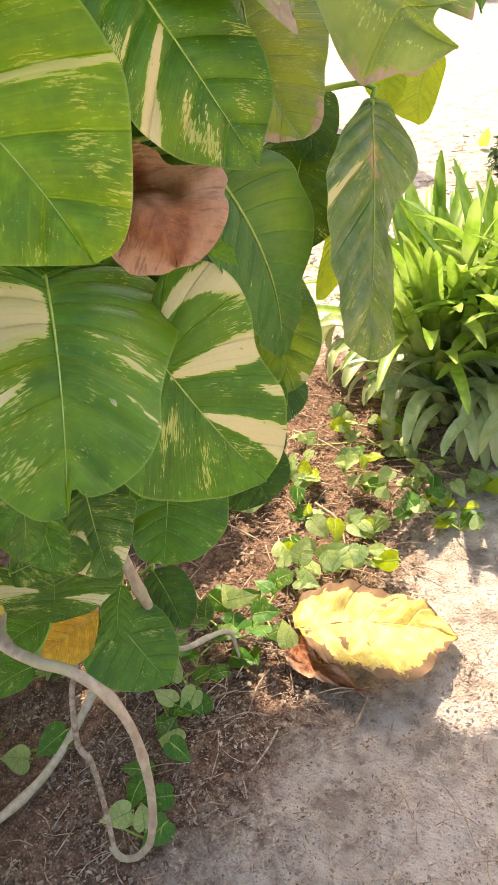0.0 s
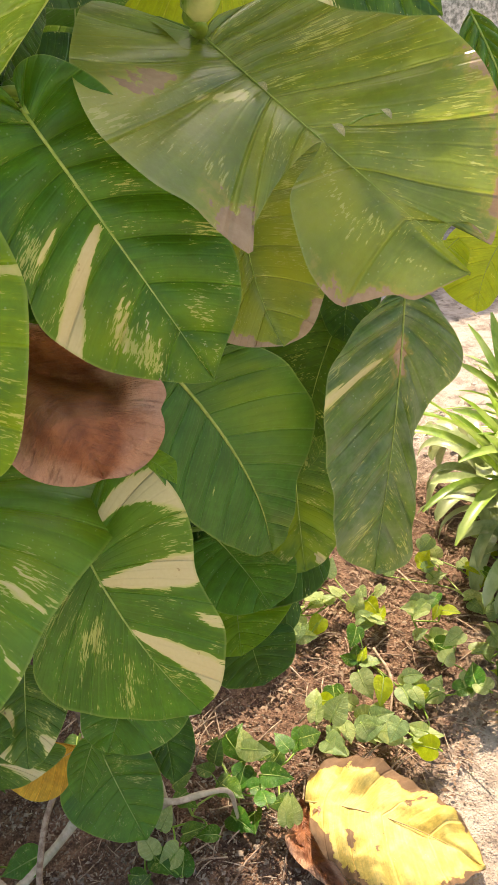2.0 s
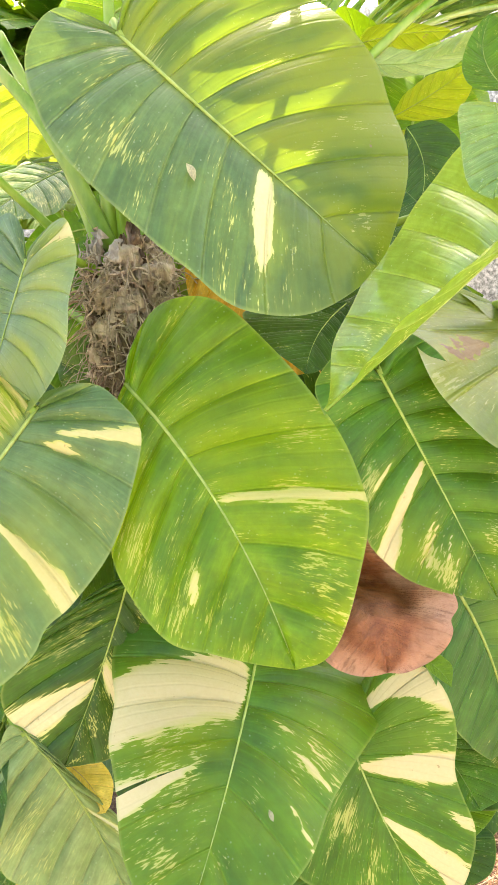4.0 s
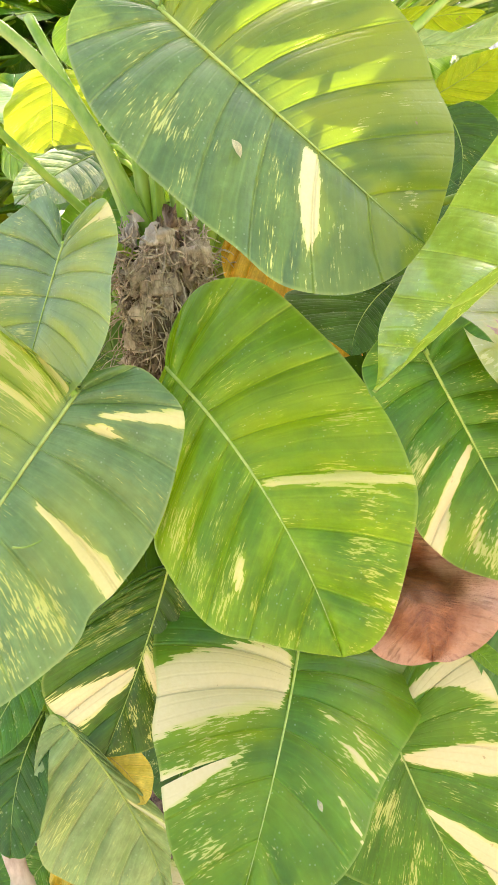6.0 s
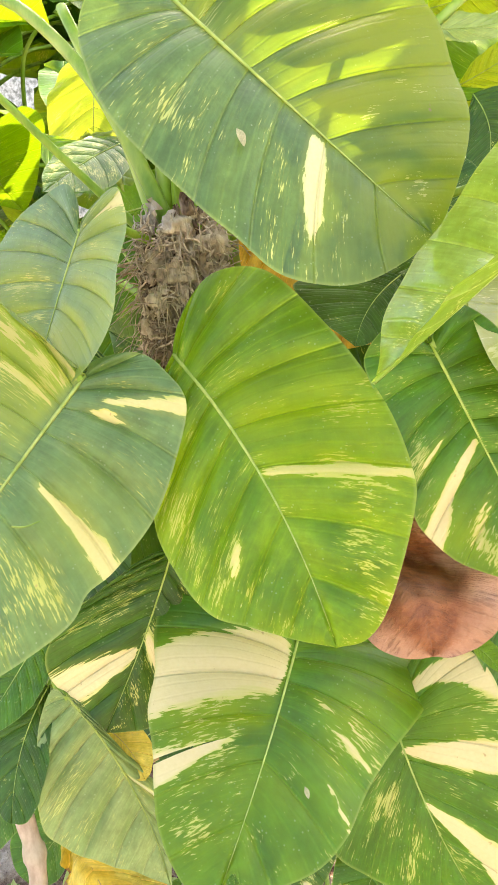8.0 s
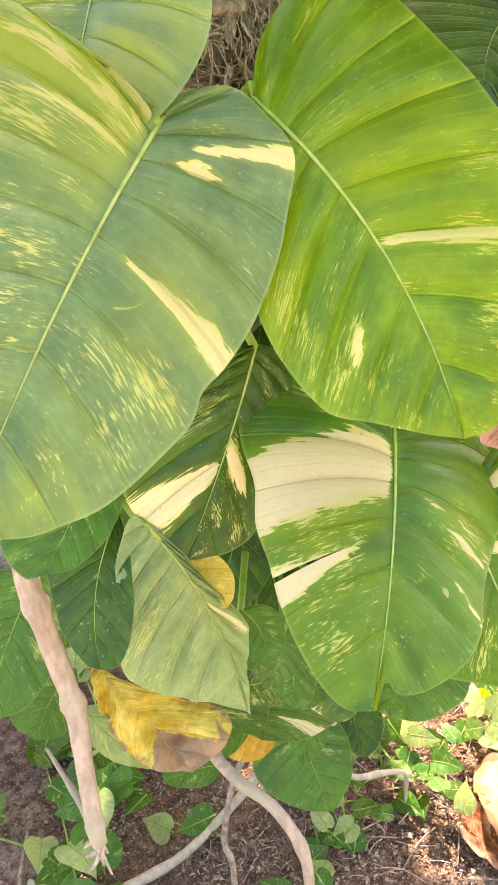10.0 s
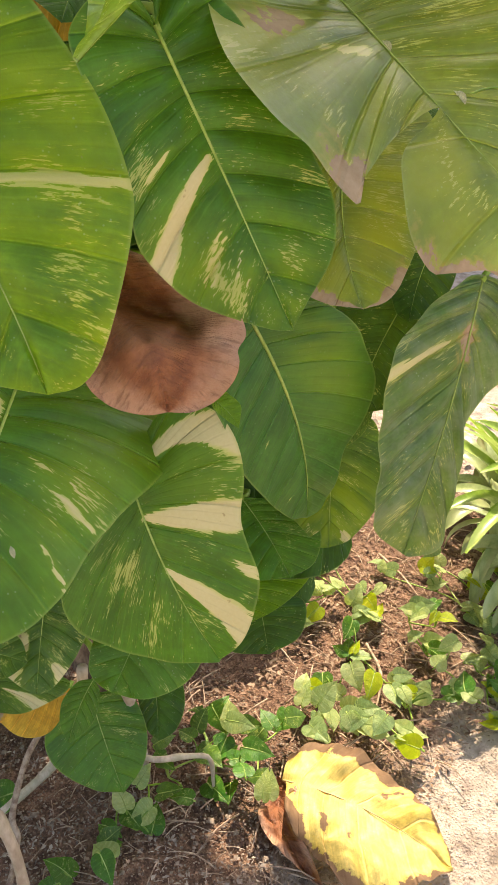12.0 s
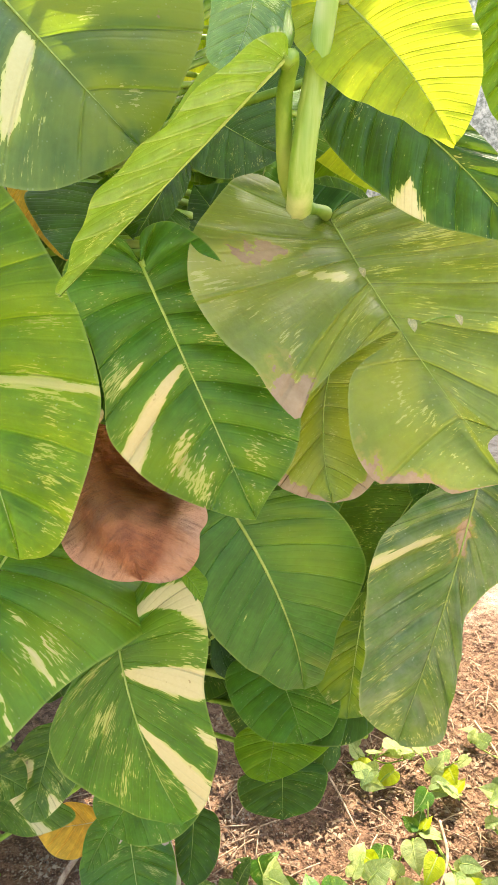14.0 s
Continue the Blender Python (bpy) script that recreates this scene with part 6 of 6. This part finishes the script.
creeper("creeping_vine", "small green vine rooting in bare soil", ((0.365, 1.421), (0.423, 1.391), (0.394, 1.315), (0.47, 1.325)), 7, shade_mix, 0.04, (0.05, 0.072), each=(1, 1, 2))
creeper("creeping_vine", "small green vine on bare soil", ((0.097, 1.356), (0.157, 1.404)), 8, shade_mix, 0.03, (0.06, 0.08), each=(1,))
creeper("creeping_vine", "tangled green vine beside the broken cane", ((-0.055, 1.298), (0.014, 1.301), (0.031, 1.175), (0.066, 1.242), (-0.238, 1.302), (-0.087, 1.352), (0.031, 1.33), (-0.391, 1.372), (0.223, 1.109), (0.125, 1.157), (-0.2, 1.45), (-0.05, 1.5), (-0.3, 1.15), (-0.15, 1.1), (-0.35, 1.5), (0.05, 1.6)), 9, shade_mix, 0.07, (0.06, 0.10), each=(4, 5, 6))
creeper("creeping_vine", "pale small-leaved vine in the mulch by the strap leaves", ((0.42, 2.62), (0.50, 2.70), (0.33, 2.72), (0.56, 2.60), (0.46, 2.82), (0.38, 2.90), (0.60, 2.74), (0.26, 2.60)), 10, sunlit_mix, 0.05, (0.04, 0.065))


# the strap-leaved clump
def strap_clump(place, label, crowns, seed, count, lengths=(0.50, 0.86), droops=(0.15, 1.0), widths=(0.014, 0.022), material="blade"):
    rnd = random.Random(seed)
    ob = thing("strap_leaved_clump", place, label, "plant")
    for i in range(count):
        cx, cy = crowns[i % len(crowns)]
        a = rnd.uniform(0, 6.28)
        size, width = rnd.uniform(*lengths), rnd.uniform(*widths)
        droop = rnd.uniform(*droops) ** 1.2
        out, steps = Vector((math.cos(a), math.sin(a), 0)), 16
        side = Vector((-out.y, out.x, 0))
        p, verts = Vector((cx, cy, 0.02)) + out * rnd.uniform(0.0, 0.03), []
        ang, twist = radians(rnd.uniform(62, 86)), rnd.uniform(-0.5, 0.5)
        for k in range(steps + 1):
            u = k / steps
            w = width * min(1, 0.45 + u * 1.6) * max(0.02, 1 - u ** 7) ** 0.5
            d = out * math.cos(ang) + Vector((0, 0, 1)) * math.sin(ang)
            nn = out * -math.sin(ang) + Vector((0, 0, 1)) * math.cos(ang)
            s2 = (side * math.cos(twist * u) + nn * math.sin(twist * u))
            verts += [p - s2 * w + nn * w * 0.35, p - s2 * w * 0.5 + nn * w * 0.08, p, p + s2 * w * 0.5 + nn * w * 0.08, p + s2 * w + nn * w * 0.35]
            p = p + d * size / steps
            p.z = max(p.z, 0.012)
            ang -= droop * (0.06 + 0.34 * u) * 0.68
            ang = max(ang, -1.35)
        faces = [(k * 5 + j, k * 5 + j + 1, k * 5 + j + 6, k * 5 + j + 5) for k in range(steps) for j in range(4)]
        me = bpy.data.meshes.new("blade")
        me.from_pydata(verts, [], faces)
        hold(link_data("blade", me, MAT[material]), ob)
    return ob


strap_clump((0.80, 2.98, 0.0), "clump of long arching green strap leaves in the sun", ((0.68, 2.92), (0.80, 2.96), (0.64, 3.08), (0.92, 2.94), (0.78, 3.14), (0.94, 3.10), (1.06, 3.04), (0.60, 2.88), (0.58, 3.00)), 4, 320, (0.46, 0.80), (0.10, 0.85), (0.017, 0.025))

strap_clump((0.86, 2.74, 0.0), "low tuft of drooping strap leaves before the tall clump", ((0.74, 2.78), (0.86, 2.74), (0.98, 2.74), (0.80, 2.84), (1.08, 2.80), (0.66, 2.80), (0.52, 2.92), (0.42, 3.02), (0.32, 3.10)), 9, 120, (0.32, 0.50), (0.9, 1.6), (0.018, 0.027), "blade_dull")

# litter on the soil
def litter(name, label, area, count, seed, size, material, flat, drift=-1.0):
    rnd = random.Random(seed)
    x0, y0, x1, y1 = area
    bm = bmesh.new()
    for i in range(count):
        p = Vector((rnd.uniform(x0, x1), rnd.uniform(y0, y1), 0.006))
        if noise.noise(Vector((p.x * 9, p.y * 9, seed))) + 0.6 * noise.noise(Vector((p.x * 23, p.y * 23, seed))) < drift:
            continue
        a, s = rnd.uniform(0, 6.28), rnd.uniform(*size)
        d = Vector((math.cos(a), math.sin(a), rnd.uniform(-0.1, 0.25)))
        if flat:
            q = d.cross(Vector((rnd.uniform(-0.4, 0.4), rnd.uniform(-0.4, 0.4), 1))).normalized() * s * rnd.uniform(0.06, 0.28)
            up = Vector((0, 0, rnd.uniform(0.0, 0.3) * s))
            vs = [bm.verts.new(c) for c in (p, p + d * s * 0.5 + q + up, p + d * s, p + d * s * 0.5 - q + up * 0.4)]
            bm.faces.new(vs)
        else:
            join(bm, tube([p, p + d * s * 0.5 + Vector((rnd.uniform(-0.1, 0.1), rnd.uniform(-0.1, 0.1), 0.1)) * s, p + d * s], (s * 0.014 + 0.0006, s * 0.012 + 0.0004), 5, 4))
    ob = link_mesh(name, bm, MAT[material])
    return tagged(ob, label, "litter", kind="stuff")


litter("dry_litter", "brown flakes of bark and dead leaf in the bed", (-0.2, 1.85, 0.75, 3.15), 8600, 1, (0.005, 0.022), "chip", True)
litter("dry_litter", "thin straw and bark scattered on the soil", (-0.3, 1.05, 1.3, 1.9), 6200, 2, (0.003, 0.013), "chip", True, 0.05)
litter("dry_litter", "grey-brown crumbs of leaf and bark on the shaded soil", (0.0, 1.05, 0.95, 1.95), 7000, 12, (0.004, 0.016), "chip_grey", True, 0.0)
litter("dry_litter", "dry brown leaf scraps scattered over the sunny path", (-0.9, 3.3, 0.9, 6.6), 1500, 14, (0.015, 0.06), "chip_grey", True, 0.05)
litter("straw_litter", "short dry stalks lying in the bed", (-0.1, 1.6, 0.75, 3.0), 480, 3, (0.02, 0.12), "twig", False)
litter("straw_litter", "fine dry stalks on the dusty soil", (0.2, 1.05, 1.25, 1.75), 420, 4, (0.008, 0.06), "twig", False)
for pts, r in ((((0.402, 2.317, 0.02), (0.50, 2.24, 0.035), (0.558, 2.137, 0.012)), 0.004), (((0.191, 2.666, 0.012), (0.30, 2.62, 0.02), (0.414, 2.566, 0.012)), 0.004),
               (((0.531, 1.801, 0.012), (0.56, 1.75, 0.02), (0.587, 1.699, 0.01)), 0.0025), (((0.628, 1.717, 0.008), (0.65, 1.69, 0.012), (0.682, 1.673, 0.006)), 0.0015),
               (((0.93, 1.60, 0.006), (0.97, 1.56, 0.01), (1.01, 1.50, 0.006)), 0.0018), (((0.05, 2.2, 0.012), (0.2, 2.16, 0.03), (0.33, 2.13, 0.012)), 0.003),
               (((-0.10, 1.18, 0.01), (0.0, 1.10, 0.02), (0.12, 1.02, 0.01)), 0.005)):
    stick = thing("twig", pts[0], "dry bent twig lying on the soil", "twig", "twigs on the soil")
    hold(link_mesh("stalk", tube(pts, (r, r * 0.9, r * 0.5), 14, 6, wobble=0.3), MAT["twig"]), stick)

for pts in (((0.561, 1.076, 1.275), (0.567, 1.086, 1.274), (0.57, 1.099, 1.277)), ((0.85, 1.657, 1.348), (0.854, 1.68, 1.352), (0.868, 1.712, 1.352))):
    stick = thing("dry_stalk", pts[0], "thin dry stalk lying across a leaf", "stalk", "stalks on the leaves")
    hold(link_mesh("stalk", tube(pts, (0.0011, 0.0009, 0.0006), 12, 5), MAT["petiole"]), stick)


def crumbs(area, count, seed, scale=1.0):
    rnd = random.Random(seed)
    bm = bmesh.new()
    for i in range(count):
        p = Vector((rnd.uniform(area[0], area[2]), rnd.uniform(area[1], area[3]), 0.002))
        s = scale * rnd.uniform(0.001, 0.0035) * (2.4 if rnd.random() < 0.05 else 1)
        vs = [bm.verts.new(p + Vector((x * rnd.uniform(0.6, 1.2), y * rnd.uniform(0.6, 1.2), z * rnd.uniform(0.5, 1))) * s)
              for x, y, z in ((1, 0, 0), (0, 1, 0), (-1, 0, 0), (0, -1, 0), (0, 0, 1))]
        for k in range(4):
            bm.faces.new((vs[k], vs[(k + 1) % 4], vs[4]))
    return tagged(link_mesh("soil_crumbs", bm, MAT["pebble"]), "crumbs of dry earth on the soil", "soil", kind="stuff")


crumbs((-0.35, 1.05, 1.3, 2.6), 8000, 6)
crumbs((-0.3, 1.15, 0.62, 2.0), 5000, 7, 1.15)

# distance: a rough wall behind the garden and a leafy hedge by the path
bm = bmesh.new()
bmesh.ops.create_cube(bm, size=1.0, matrix=pose(-3.6, 4.6, 1.5, 0, 0, 54) @ Matrix.Diagonal((7.0, 0.25, 3.0, 1)))
tagged(link_mesh("wall_garden", bm, MAT["wall"]), "grey pebble-dashed garden wall", "wall", kind="structure")


def hedge(place, half, count, seed, label, leaf_size=(0.03, 0.06), droop=(-0.9, 0.2), name="hedge"):
    rnd = random.Random(seed)
    ob = thing(name, place, label, "hedge")
    me_v, me_f = [], []
    for i in range(count):
        d = Vector((rnd.gauss(0, 1), rnd.gauss(0, 1), rnd.gauss(0, 1))).normalized() * rnd.uniform(0.55, 1.0)
        p = Vector(place) + Vector((d.x * half[0], d.y * half[1], half[2] * (1 + d.z)))
        p += Vector((noise.noise(p * 3), noise.noise(p * 3 + Vector((5, 0, 0))), 0)) * 0.1
        a, s = rnd.uniform(0, 6.28), rnd.uniform(*leaf_size)
        t = Vector((math.cos(a), math.sin(a), rnd.uniform(*droop))).normalized()
        q = t.cross(Vector((rnd.uniform(-1, 1), rnd.uniform(-1, 1), 1))).normalized()
        keel = t.cross(q) * s * 0.12
        b = len(me_v)
        me_v += [p, p + t * s * 0.35 + q * s * 0.27, p + t * s * 0.75 + q * s * 0.2, p + t * s * 1.15, p + t * s * 0.75 - q * s * 0.2, p + t * s * 0.35 - q * s * 0.27, p + t * s * 0.5 + keel]
        me_f += [(b + 6, b + k, b + (k + 1) % 6) for k in range(6)]
        for k in range(7):
            me_v[b + k].z = max(0.01, me_v[b + k].z)
    me = bpy.data.meshes.new("foliage")
    me.from_pydata(me_v, [], me_f)
    tagged(hold(link_data("foliage", me, MAT["hedge"]), ob), kind="stuff")
    for k in range(5):
        q = Vector(place) + Vector((rnd.uniform(-0.5, 0.5) * half[0], rnd.uniform(-0.5, 0.5) * half[1], 0))
        hold(link_mesh("branch", tube([q, q + Vector((0.05, 0.02, half[2] * 0.8)), q + Vector((rnd.uniform(-0.2, 0.2) * half[0], 0.1, half[2] * 1.7))], (0.02, 0.014, 0.006), 14, 6, wobble=0.3), MAT["twig"]), ob)


hedge((0.74, 5.62, 0.0), (0.26, 0.3, 0.8), 5200, 3, "dark ivy-covered post beside the bright path", name="ivy_post")
hedge((0.56, 5.40, 0.0), (0.26, 0.2, 0.13), 1100, 5, "low dark weeds at the foot of the ivy", name="weeds")
hedge((-2.0, 17.0, 0.0), (1.5, 1.0, 1.4), 2600, 6, "dark broad-leaved shrub at the path's far side", (0.30, 0.48), (-2.2, -0.4), name="shrub")
hedge((-0.2, 15.5, 0.0), (1.0, 0.5, 0.16), 2200, 4, "low pile of dry scrub at the path's far end", (0.05, 0.10), name="scrub")
scrap = thing("fallen_leaf", (0.135, 6.13, 0.0), "small curled yellow-green leaf standing on the sunny path", "leaf")
leaf(scrap, "young", "", (0.11, 6.14, 0.005), (0.17, 6.11, 0.13), (0.45, -0.85, 0.15), 0.05, ((0.15, 0.16), (0.45, 0.24), (0.8, 0.15)), ((0.15, -0.18), (0.5, -0.26), (0.82, -0.14)), fold=0.5, wave=0.05, rib=0.008, steps=16, cells=5, name="blade", seed=3)
